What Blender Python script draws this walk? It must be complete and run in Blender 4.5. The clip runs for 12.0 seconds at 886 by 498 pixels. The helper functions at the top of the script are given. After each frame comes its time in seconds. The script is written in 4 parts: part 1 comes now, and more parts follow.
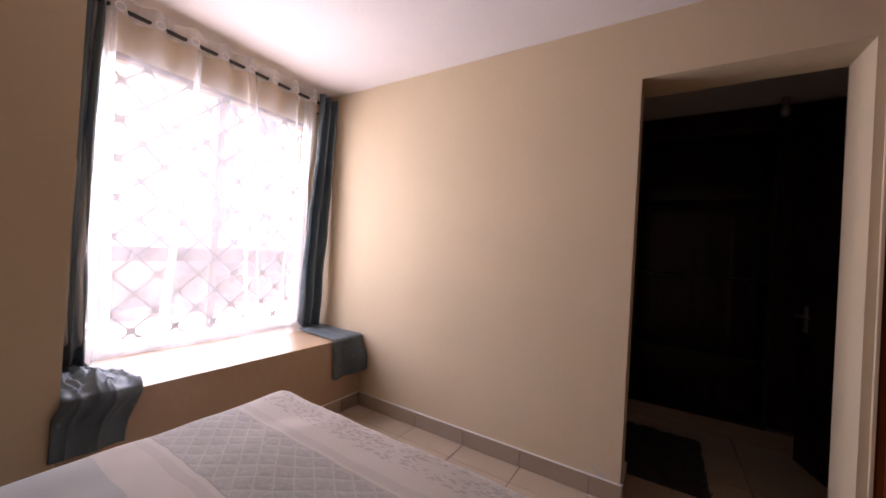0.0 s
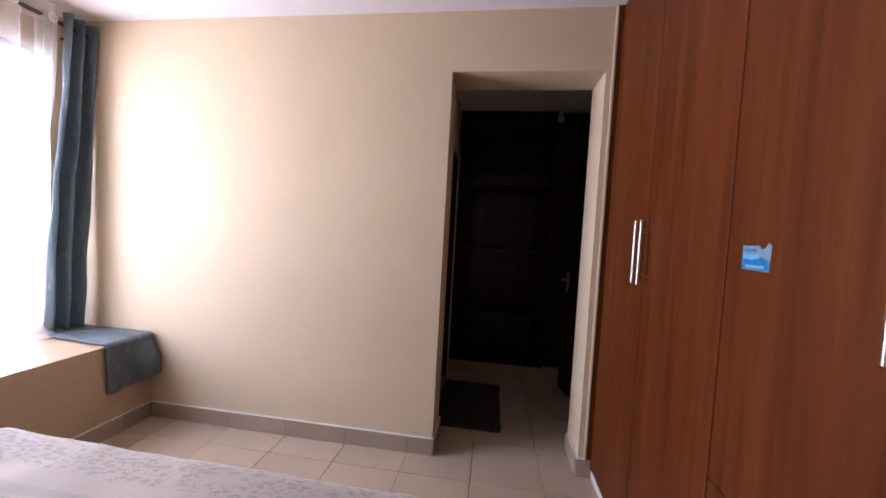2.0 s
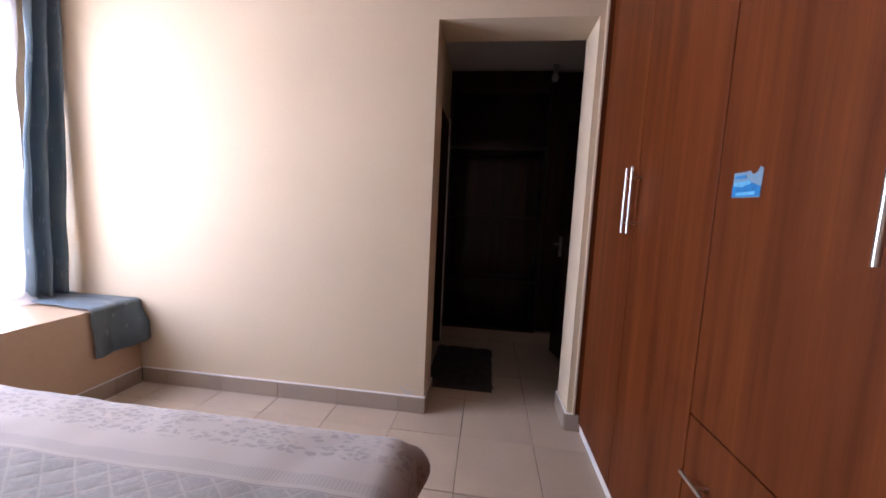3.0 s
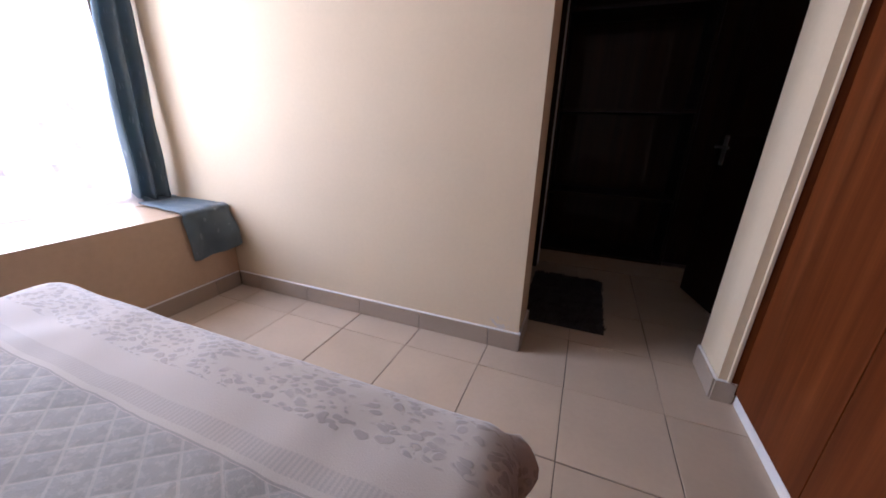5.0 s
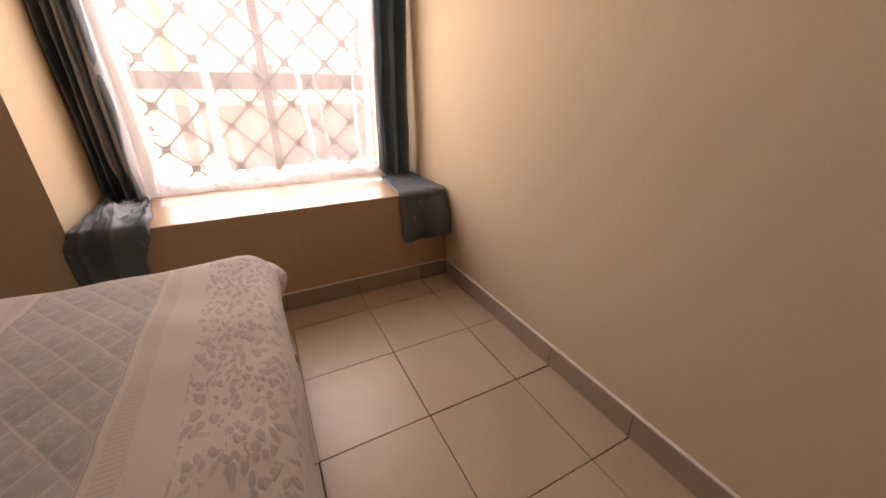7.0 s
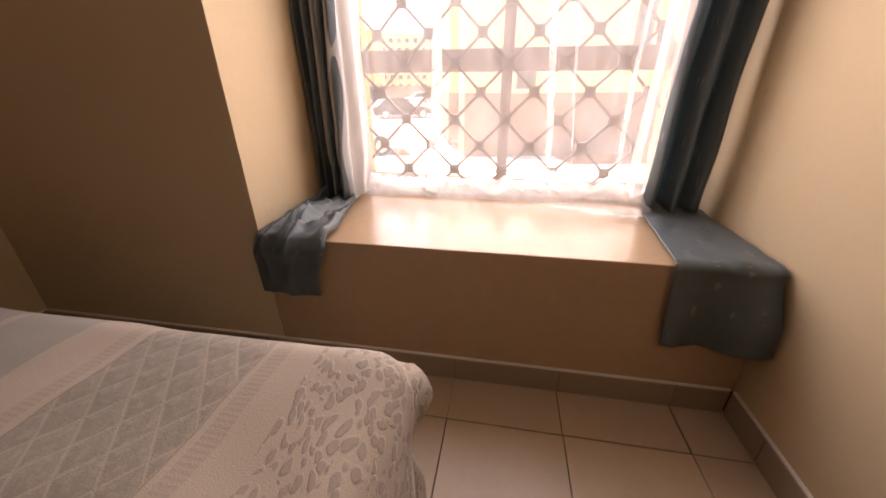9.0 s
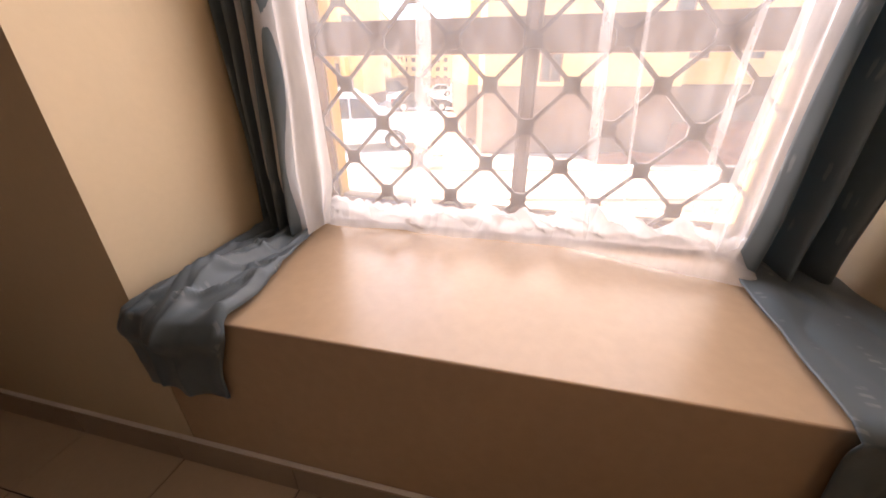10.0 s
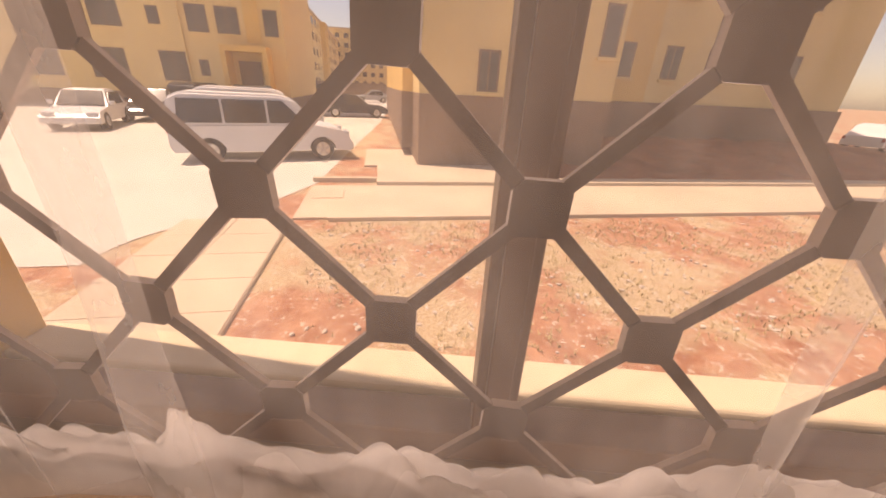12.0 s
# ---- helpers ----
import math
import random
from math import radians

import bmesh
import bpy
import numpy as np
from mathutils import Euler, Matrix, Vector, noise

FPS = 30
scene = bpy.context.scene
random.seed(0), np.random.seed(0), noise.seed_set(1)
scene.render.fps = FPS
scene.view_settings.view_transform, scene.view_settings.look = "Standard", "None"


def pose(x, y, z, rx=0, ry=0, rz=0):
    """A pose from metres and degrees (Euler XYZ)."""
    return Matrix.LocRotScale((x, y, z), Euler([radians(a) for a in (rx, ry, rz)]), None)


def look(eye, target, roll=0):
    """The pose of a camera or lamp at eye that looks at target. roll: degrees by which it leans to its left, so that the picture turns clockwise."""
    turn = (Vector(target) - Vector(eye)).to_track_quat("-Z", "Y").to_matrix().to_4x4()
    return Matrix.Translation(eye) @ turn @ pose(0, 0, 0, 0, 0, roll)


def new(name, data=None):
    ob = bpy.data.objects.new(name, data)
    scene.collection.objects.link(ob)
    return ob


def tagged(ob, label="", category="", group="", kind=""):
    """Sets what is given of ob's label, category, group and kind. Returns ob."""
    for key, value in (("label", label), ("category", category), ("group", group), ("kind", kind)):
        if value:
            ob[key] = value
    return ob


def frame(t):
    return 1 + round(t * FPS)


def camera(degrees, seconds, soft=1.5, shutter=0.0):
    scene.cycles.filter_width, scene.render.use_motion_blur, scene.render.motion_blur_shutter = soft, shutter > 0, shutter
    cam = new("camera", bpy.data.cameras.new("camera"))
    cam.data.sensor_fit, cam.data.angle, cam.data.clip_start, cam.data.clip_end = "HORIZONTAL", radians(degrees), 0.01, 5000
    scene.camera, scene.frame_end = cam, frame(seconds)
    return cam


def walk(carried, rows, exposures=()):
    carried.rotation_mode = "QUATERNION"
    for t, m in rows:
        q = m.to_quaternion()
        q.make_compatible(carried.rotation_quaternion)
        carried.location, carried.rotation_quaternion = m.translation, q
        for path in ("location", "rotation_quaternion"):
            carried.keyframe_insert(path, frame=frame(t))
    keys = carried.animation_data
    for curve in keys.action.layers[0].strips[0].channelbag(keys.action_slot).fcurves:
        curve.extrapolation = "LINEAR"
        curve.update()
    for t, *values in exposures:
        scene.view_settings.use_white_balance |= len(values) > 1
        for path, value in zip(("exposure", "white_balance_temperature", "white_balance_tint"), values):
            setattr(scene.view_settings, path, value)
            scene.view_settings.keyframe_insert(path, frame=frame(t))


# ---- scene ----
cam = camera(103.1, 12.0, soft=1.7)
PATH = [
    (0, (2.089, -2.162, 1.3), (1.034, -0.463, 1.317), 3.4),
    (0.5, (2.115, -2.1, 1.363), (1.274, -0.286, 1.315), 3.1),
    (1, (2.164, -2.079, 1.37), (1.556, -0.174, 1.308), 3.0),
    (1.5, (2.211, -2.082, 1.365), (1.812, -0.123, 1.297), 3.1),
    (2, (2.239, -2.082, 1.352), (1.972, -0.102, 1.268), 3.2),
    (2.5, (2.266, -2.064, 1.296), (2.042, -0.08, 1.184), 2.9),
    (3, (2.287, -2.043, 1.239), (2.045, -0.069, 1.035), 2.6),
    (5, (2.154, -1.594, 1.11), (1.468, 0.159, 0.436), 1.4),
    (5.5, (2.106, -1.447, 1.127), (1.183, 0.169, 0.393), 1.0),
    (6, (2.023, -1.278, 1.084), (0.821, 0.137, 0.341), 1.1),
    (6.5, (1.952, -1.123, 1.077), (0.518, 0.032, 0.297), 0.5),
    (7, (1.877, -0.982, 1.097), (0.245, -0.148, 0.295), -0.2),
    (7.5, (1.714, -0.919, 1.092), (-0.04, -0.425, 0.267), -0.3),
    (9.5, (0.808, -0.84, 1.077), (-0.951, -1.248, 0.219), -0.3),
    (10, (0.51, -0.852, 1.069), (-1.24, -1.258, 0.191), 0.1),
    (10.5, (0.225, -0.871, 1.045), (-1.521, -1.276, 0.158), 0.4),
    (11, (-0.022, -0.908, 1.037), (-1.791, -1.212, 0.154), 1.2),
    (11.5, (-0.234, -0.916, 1.02), (-2.024, -1.097, 0.146), 2.0),
    (12, (-0.374, -0.921, 1.015), (-2.189, -1.001, 0.179), 3.0),
]
walk(cam, [(t, look(eye, target, roll)) for t, eye, target, roll in PATH],
     exposures=[(0.0, 2.64, 5750, 30), (0.5, 2.48, 6800, 34), (1.0, 2.66, 6900, 34), (1.5, 3.0, 5600, 27), (2.0, 3.36, 5150, 25), (3.0, 3.53, 4980, 25), (5.0, 3.35, 4900, 22), (5.6, 3.0, 4930, 21), (6.0, 2.78, 4980, 21), (6.5, 2.55, 6250, 28),
                (7.0, 2.36, 7100, 31), (7.5, 2.36, 7400, 31), (9.5, 2.06, 6950, 29), (10.2, 1.82, 6700, 26), (10.7, 1.25, 7250, 29), (11.2, 0.75, 8000, 34), (12.0, 0.1, 9400, 38)])

# ---- light ----
SUN_ELEV, SUN_AZ = radians(69), radians(265)   # azimuth of the sun, counted from +x towards +y
world = bpy.data.worlds.new("sky")
scene.world = world
world.use_nodes = True
wn = world.node_tree.nodes
sky = wn.new("ShaderNodeTexSky")
sky.sky_type = "NISHITA"
sky.sun_disc = False
sky.sun_elevation = SUN_ELEV
sky.sun_rotation = math.pi / 2 - SUN_AZ
world.node_tree.links.new(sky.outputs[0], wn["Background"].inputs[0])
wn["Background"].inputs[1].default_value = 0.15

sun = new("sun", bpy.data.lights.new("sun", "SUN"))
sun.data.energy, sun.data.angle, sun.data.color = 5.0, radians(0.5), (1.0, 0.95, 0.86)
sun.matrix_world = look((0, 0, 0), (-math.cos(SUN_ELEV) * math.cos(SUN_AZ), -math.cos(SUN_ELEV) * math.sin(SUN_AZ), -math.sin(SUN_ELEV)))

# daylight that the window lets in, standing in the window's opening
day = new("window_daylight", bpy.data.lights.new("window_daylight", "AREA"))
day.data.shape, day.data.size, day.data.size_y = "RECTANGLE", 1.34, 1.71
day.data.energy, day.data.color = 9.3, (1.0, 0.97, 0.93)
day.matrix_world = look((-0.622, -0.868, 1.447), (1.0, -0.868, 1.377))
day.data.spread = radians(160)

# ---- tools ----
def box(bm, x0, x1, y0, y1, z0, z1, bevel=0.0):
    r = bmesh.ops.create_cube(bm, size=1.0)
    bmesh.ops.transform(bm, verts=r["verts"], matrix=Matrix.Translation(((x0 + x1) / 2, (y0 + y1) / 2, (z0 + z1) / 2)) @ Matrix.Diagonal((x1 - x0, y1 - y0, z1 - z0, 1)))
    if bevel:
        es = {e for v in r["verts"] for e in v.link_edges}
        bmesh.ops.bevel(bm, geom=list(es), offset=bevel, segments=2, affect="EDGES", profile=0.5)
    return bm


def boxes(*specs, bevel=0.0):
    bm = bmesh.new()
    for s in specs:
        box(bm, *s, bevel=bevel)
    return bm


def tube(bm, a, b, r0, r1=None, n=12):
    a, b = Vector(a), Vector(b)
    r = bmesh.ops.create_cone(bm, cap_ends=True, segments=n, radius1=r0, radius2=r0 if r1 is None else r1, depth=(b - a).length)
    q = (b - a).to_track_quat("Z", "Y").to_matrix().to_4x4()
    bmesh.ops.transform(bm, verts=r["verts"], matrix=Matrix.Translation((a + b) / 2) @ q)
    return bm


def smooth(ob, angle=40):
    for p in ob.data.polygons:
        p.use_smooth = True
    ob.data.set_sharp_from_angle(angle=radians(angle))
    return ob


def part(name, bm, material, parent=None, label="", round_shading=False):
    """Links a bmesh as one mesh object, under parent if given."""
    me = bpy.data.meshes.new(name)
    bmesh.ops.recalc_face_normals(bm, faces=bm.faces)
    bm.to_mesh(me)
    bm.free()
    me.materials.append(material)
    ob = new(name, me)
    if parent:
        ob.parent = parent
    if label:
        tagged(ob, label)
    if round_shading:
        smooth(ob)
    return ob


def thing(name, label, category, group="", at=(0, 0, 0)):
    ob = new(name)
    ob.empty_display_size = 0.1
    ob.location = at
    return tagged(ob, label, category, group)


def structure(name, bm, material, label, category):
    return tagged(part(name, bm, material), label, category, kind="structure")


# ---- materials ----
def shader(name, base, rough=0.6, metal=0.0, spec=0.5):
    m = bpy.data.materials.new(name)
    m.use_nodes = True
    b = m.node_tree.nodes["Principled BSDF"]
    b.inputs["Base Color"].default_value = (*base, 1)
    b.inputs["Roughness"].default_value = rough
    b.inputs["Metallic"].default_value = metal
    b.inputs["Specular IOR Level"].default_value = spec
    return m, m.node_tree.nodes, m.node_tree.links, b


def coords(n, l, scale=(1, 1, 1), turn=(0, 0, 0), source="Object"):
    c = n.new("ShaderNodeTexCoord")
    m = n.new("ShaderNodeMapping")
    m.inputs["Scale"].default_value = scale
    m.inputs["Rotation"].default_value = turn
    l.new(c.outputs[source], m.inputs[0])
    return m.outputs[0]


def noise_tex(n, l, vec, scale, detail=4.0, rough=0.55):
    t = n.new("ShaderNodeTexNoise")
    t.inputs["Scale"].default_value = scale
    t.inputs["Detail"].default_value = detail
    t.inputs["Roughness"].default_value = rough
    l.new(vec, t.inputs["Vector"])
    return t.outputs[0]


def ramp(n, l, fac, stops):
    r = n.new("ShaderNodeValToRGB")
    while len(r.color_ramp.elements) < len(stops):
        r.color_ramp.elements.new(0.5)
    for e, (p, c) in zip(r.color_ramp.elements, stops):
        e.position, e.color = p, (*c, 1)
    l.new(fac, r.inputs[0])
    return r.outputs[0]


def mixc(n, l, fac, a, b, mode="MIX"):
    m = n.new("ShaderNodeMix")
    m.data_type, m.blend_type = "RGBA", mode
    for sock, v in ((m.inputs[0], fac), (m.inputs[6], a), (m.inputs[7], b)):
        if isinstance(v, (int, float)):
            sock.default_value = v
        elif isinstance(v, tuple):
            sock.default_value = (*v, 1)
        else:
            l.new(v, sock)
    return m.outputs[2]


def bump(n, l, b, height, strength=0.2, distance=0.002):
    u = n.new("ShaderNodeBump")
    u.inputs["Strength"].default_value = strength
    u.inputs["Distance"].default_value = distance
    l.new(height, u.inputs["Height"])
    l.new(u.outputs[0], b.inputs["Normal"])
    return u


def mottled(name, base, rough=0.6, amount=0.12, scale=3.0, fine=60.0, bump_strength=0.15, bump_distance=0.002, spec=0.5, metal=0.0):
    """A plain painted or cast surface with soft stains, fine grain and relief."""
    m, n, l, b = shader(name, base, rough, metal, spec)
    v = coords(n, l)
    big = noise_tex(n, l, v, scale, 5)
    small = noise_tex(n, l, v, fine, 3)
    lo = tuple(c * (1 - amount) for c in base)
    hi = tuple(min(1.0, c * (1 + amount * 0.6)) for c in base)
    c1 = ramp(n, l, big, [(0.3, lo), (0.7, hi)])
    c2 = ramp(n, l, small, [(0.3, (0.94,) * 3), (0.7, (1.0,) * 3)])
    l.new(mixc(n, l, 1.0, c1, c2, "MULTIPLY"), b.inputs["Base Color"])
    bump(n, l, b, small, bump_strength, bump_distance)
    return m



def wood(name, dark, light, rough=0.32, stretch=(22, 22, 0.9), coat=0.15):
    """Straight-grained veneer; the grain runs along the object's z."""
    m, n, l, b = shader(name, light, rough, 0.0, 0.12)
    v = coords(n, l, stretch)
    g = noise_tex(n, l, v, 1.0, 6, 0.6)
    fine = noise_tex(n, l, coords(n, l, (150, 150, 3.0)), 1.0, 3, 0.6)
    big = noise_tex(n, l, coords(n, l, (1.3, 1.3, 0.5)), 1.0, 2)
    c = ramp(n, l, g, [(0.28, dark), (0.5, tuple((a + d) / 2 for a, d in zip(dark, light))), (0.72, light)])
    c = mixc(n, l, 0.55, c, ramp(n, l, fine, [(0.3, (0.72,) * 3), (0.7, (1.0,) * 3)]), "MULTIPLY")
    c = mixc(n, l, 0.6, c, ramp(n, l, big, [(0.3, (0.78,) * 3), (0.7, (1.0,) * 3)]), "MULTIPLY")
    l.new(c, b.inputs["Base Color"])
    b.inputs["Coat Weight"].default_value = coat
    bump(n, l, b, fine, 0.06, 0.001)
    return m


def tile_mat(name, base, rough):
    """Glazed tile: soft cloudy veins, each piece a little lighter or darker."""
    m, n, l, b = shader(name, base, rough)
    info = n.new("ShaderNodeObjectInfo")
    v = coords(n, l)
    add = n.new("ShaderNodeVectorMath")
    add.operation = "ADD"
    l.new(v, add.inputs[0])
    sc = n.new("ShaderNodeVectorMath")
    sc.operation = "SCALE"
    sc.inputs[0].default_value = (17.0, 31.0, 5.0)
    l.new(info.outputs["Random"], sc.inputs["Scale"])
    l.new(sc.outputs[0], add.inputs[1])
    big = noise_tex(n, l, add.outputs[0], 3.0, 3, 0.5)
    spots = noise_tex(n, l, add.outputs[0], 55.0, 3)
    c = ramp(n, l, big, [(0.3, tuple(x * 0.95 for x in base)), (0.7, tuple(min(1, x * 1.06) for x in base))])
    c = mixc(n, l, 0.15, c, ramp(n, l, spots, [(0.35, (0.8,) * 3), (0.6, (1.0,) * 3)]), "MULTIPLY")
    c = mixc(n, l, 1.0, c, ramp(n, l, info.outputs["Random"], [(0.0, (0.92,) * 3), (1.0, (1.0,) * 3)]), "MULTIPLY")
    l.new(c, b.inputs["Base Color"])
    return m


def wall_paint():
    """Cream paint with roller marks, and a scuffed patch low beside the doorway."""
    base = (0.60, 0.482, 0.315)
    m, n, l, b = shader("cream_wall_paint", base, 0.8)
    b.inputs["Specular IOR Level"].default_value = 0.2
    v = coords(n, l)
    big = noise_tex(n, l, v, 1.6, 5)
    small = noise_tex(n, l, v, 48.0, 4)
    c = ramp(n, l, big, [(0.3, tuple(x * 0.955 for x in base)), (0.7, tuple(x * 1.02 for x in base))])
    c = mixc(n, l, 1.0, c, ramp(n, l, small, [(0.3, (0.97,) * 3), (0.7, (1.0,) * 3)]), "MULTIPLY")
    # chipped paint near the floor at the doorway's corner
    d = n.new("ShaderNodeVectorMath")
    d.operation = "DISTANCE"
    l.new(coords(n, l, (1.0, 0.6, 1.4)), d.inputs[0])
    d.inputs[1].default_value = (1.86, 0.0, 0.17)
    chips = noise_tex(n, l, v, 38.0, 5, 0.65)
    near = n.new("ShaderNodeMapRange")
    near.inputs["From Min"].default_value, near.inputs["From Max"].default_value = 0.02, 0.2
    near.inputs["To Min"].default_value, near.inputs["To Max"].default_value = 0.13, -0.2
    l.new(d.outputs["Value"], near.inputs[0])
    s = n.new("ShaderNodeMath")
    l.new(chips, s.inputs[0])
    l.new(near.outputs[0], s.inputs[1])
    mask = ramp(n, l, s.outputs[0], [(0.60, (0, 0, 0)), (0.64, (1, 1, 1))])
    c = mixc(n, l, mask, c, (0.50, 0.45, 0.39))
    l.new(c, b.inputs["Base Color"])
    bump(n, l, b, small, 0.22, 0.0015)
    return m


def bed_cover():
    """Pale jacquard cloth: flower border, plain stripe, stitched stripe, quilted lattice panels, in bands along x."""
    pale, grey, flower = (0.385, 0.335, 0.28), (0.245, 0.226, 0.196), (0.165, 0.15, 0.132)
    m, n, l, b = shader("bed_cover_cloth", pale, 0.85)
    b.inputs["Sheen Weight"].default_value = 0.3
    v = coords(n, l)
    sep = n.new("ShaderNodeSeparateXYZ")
    l.new(v, sep.inputs[0])
    wob = noise_tex(n, l, v, 5.0, 2)

    def math_node(op, a, bb=0.0, cc=0.0):
        k = n.new("ShaderNodeMath")
        k.operation = op
        for i, x in enumerate((a, bb, cc)):
            if isinstance(x, (int, float)):
                k.inputs[i].default_value = x
            else:
                l.new(x, k.inputs[i])
        return k.outputs[0]

    # distance from the foot edge, measured over the cloth
    over = math_node("MULTIPLY", math_node("LESS_THAN", sep.outputs[2], 0.50), math_node("SUBTRACT", 0.5, sep.outputs[2]))
    d = math_node("SUBTRACT", math_node("MULTIPLY_ADD", wob, 0.03, math_node("MULTIPLY", sep.outputs[1], -1.0)), math_node("ADD", over, 1.045))

    def band(lo, hi):
        return math_node("MULTIPLY", math_node("GREATER_THAN", d, lo), math_node("LESS_THAN", d, hi))

    # leaves and petals: slim cells lying two ways, in sprays
    warp = mixc(n, l, 0.05, v, n_col(n, l, v, 13.0), "ADD")

    def leaves(turn, scale):
        mp = n.new("ShaderNodeMapping")
        mp.inputs["Rotation"].default_value = (0, 0, turn)
        mp.inputs["Scale"].default_value = (1.0, 2.0, 1.0)
        l.new(warp, mp.inputs[0])
        vo = n.new("ShaderNodeTexVoronoi")
        vo.inputs["Scale"].default_value = scale
        vo.inputs["Randomness"].default_value = 0.9
        l.new(mp.outputs[0], vo.inputs["Vector"])
        k = n.new("ShaderNodeMapRange")
        k.inputs["From Min"].default_value, k.inputs["From Max"].default_value = 0.52, 0.38
        l.new(vo.outputs["Distance"], k.inputs[0])
        return k.outputs[0]

    clump = noise_tex(n, l, v, 10.0, 2)
    patch = n.new("ShaderNodeMapRange")
    patch.inputs["From Min"].default_value, patch.inputs["From Max"].default_value = 0.34, 0.42
    l.new(clump, patch.inputs[0])
    ways = mixc(n, l, math_node("GREATER_THAN", noise_tex(n, l, v, 14.0, 1), 0.5), leaves(0.7, 30.0), leaves(-0.8, 34.0))
    petals = math_node("MULTIPLY", ways, patch.outputs[0])
    fl = math_node("MULTIPLY", petals, band(-0.9, 0.165))
    c = mixc(n, l, math_node("MULTIPLY", fl, 0.44), pale, flower)
    # lattice panels: grey ground, pale crossed double lines
    lat = math_node("ADD", band(0.29, 0.58), band(0.98, 1.30))
    rep = 0.072
    a1 = math_node("MULTIPLY_ADD", sep.outputs[0], 0.75, sep.outputs[1])
    a2 = math_node("MULTIPLY_ADD", sep.outputs[0], -0.75, sep.outputs[1])
    w1 = math_node("PINGPONG", math_node("MULTIPLY_ADD", wob, 0.014, a1), rep / 2)
    w2 = math_node("PINGPONG", math_node("MULTIPLY_ADD", wob, 0.014, a2), rep / 2)
    line = math_node("LESS_THAN", math_node("MINIMUM", w1, w2), 0.0032)
    leaf = math_node("GREATER_THAN", noise_tex(n, l, v, 70.0, 3), 0.55)
    ground = mixc(n, l, math_node("MULTIPLY", leaf, 0.3), grey, pale)
    c = mixc(n, l, lat, c, mixc(n, l, math_node("MULTIPLY", line, 0.5), ground, pale))
    # stitched stripe: short cross threads
    thread = math_node("GREATER_THAN", math_node("PINGPONG", sep.outputs[0], 0.0055), 0.0028)
    c = mixc(n, l, math_node("MULTIPLY", math_node("ADD", band(0.235, 0.272), band(0.60, 0.63)), math_node("MULTIPLY_ADD", thread, 0.3, 0.18)), c, grey)
    c = mixc(n, l, math_node("MULTIPLY", math_node("ADD", band(0.578, 0.583), band(0.285, 0.289)), 0.6), c, flower)
    c = mixc(n, l, math_node("MULTIPLY", band(0.74, 0.95), 0.75), c, (0.24, 0.255, 0.235))
    l.new(c, b.inputs["Base Color"])
    quilt = math_node("MULTIPLY", lat, math_node("MINIMUM", math_node("MINIMUM", w1, w2), 0.02))
    weave = noise_tex(n, l, v, 320.0, 2)
    h = math_node("MULTIPLY_ADD", weave, 0.0008, math_node("ADD", math_node("MULTIPLY", quilt, 0.07), math_node("MULTIPLY", fl, 0.0012)))
    u = bump(n, l, b, h, 0.9, 1.0)
    return m


def n_col(n, l, vec, scale):
    t = n.new("ShaderNodeTexNoise")
    t.inputs["Scale"].default_value = scale
    l.new(vec, t.inputs["Vector"])
    return t.outputs[1]


def satin():
    """Grey-blue satin with thin silver leaf sprigs woven in."""
    m, n, l, b = shader("grey_blue_satin", (0.13, 0.17, 0.19), 0.42)
    b.inputs["Sheen Weight"].default_value = 0.1
    v = coords(n, l)
    big = noise_tex(n, l, v, 4.0, 3)
    c = ramp(n, l, big, [(0.3, (0.104, 0.134, 0.149)), (0.7, (0.156, 0.196, 0.214))])
    vo = n.new("ShaderNodeTexVoronoi")
    vo.inputs["Scale"].default_value = 9.0
    l.new(coords(n, l, (1.0, 2.4, 1.0), (0, 0, 0.5)), vo.inputs["Vector"])
    wv = n.new("ShaderNodeTexWave")
    wv.inputs["Scale"].default_value = 16.0
    wv.inputs["Distortion"].default_value = 3.0
    l.new(v, wv.inputs["Vector"])
    k = n.new("ShaderNodeMath")
    k.operation = "MULTIPLY"
    l.new(ramp(n, l, vo.outputs["Distance"], [(0.16, (1, 1, 1)), (0.24, (0, 0, 0))]), k.inputs[0])
    l.new(ramp(n, l, wv.outputs[1], [(0.55, (0, 0, 0)), (0.7, (1, 1, 1))]), k.inputs[1])
    s = n.new("ShaderNodeMath")
    s.operation = "MULTIPLY"
    s.inputs[1].default_value = 0.62
    l.new(k.outputs[0], s.inputs[0])
    l.new(mixc(n, l, s.outputs[0], c, (0.36, 0.40, 0.42)), b.inputs["Base Color"])
    bump(n, l, b, noise_tex(n, l, v, 260.0, 2), 0.1, 0.0006)
    # the cloth lets some daylight through
    tl, mx = n.new("ShaderNodeBsdfTranslucent"), n.new("ShaderNodeMixShader")
    tl.inputs[0].default_value = (0.24, 0.34, 0.39, 1)
    mx.inputs[0].default_value = 0.30
    l.new(b.outputs[0], mx.inputs[1])
    l.new(tl.outputs[0], mx.inputs[2])
    l.new(mx.outputs[0], n["Material Output"].inputs[0])
    return m


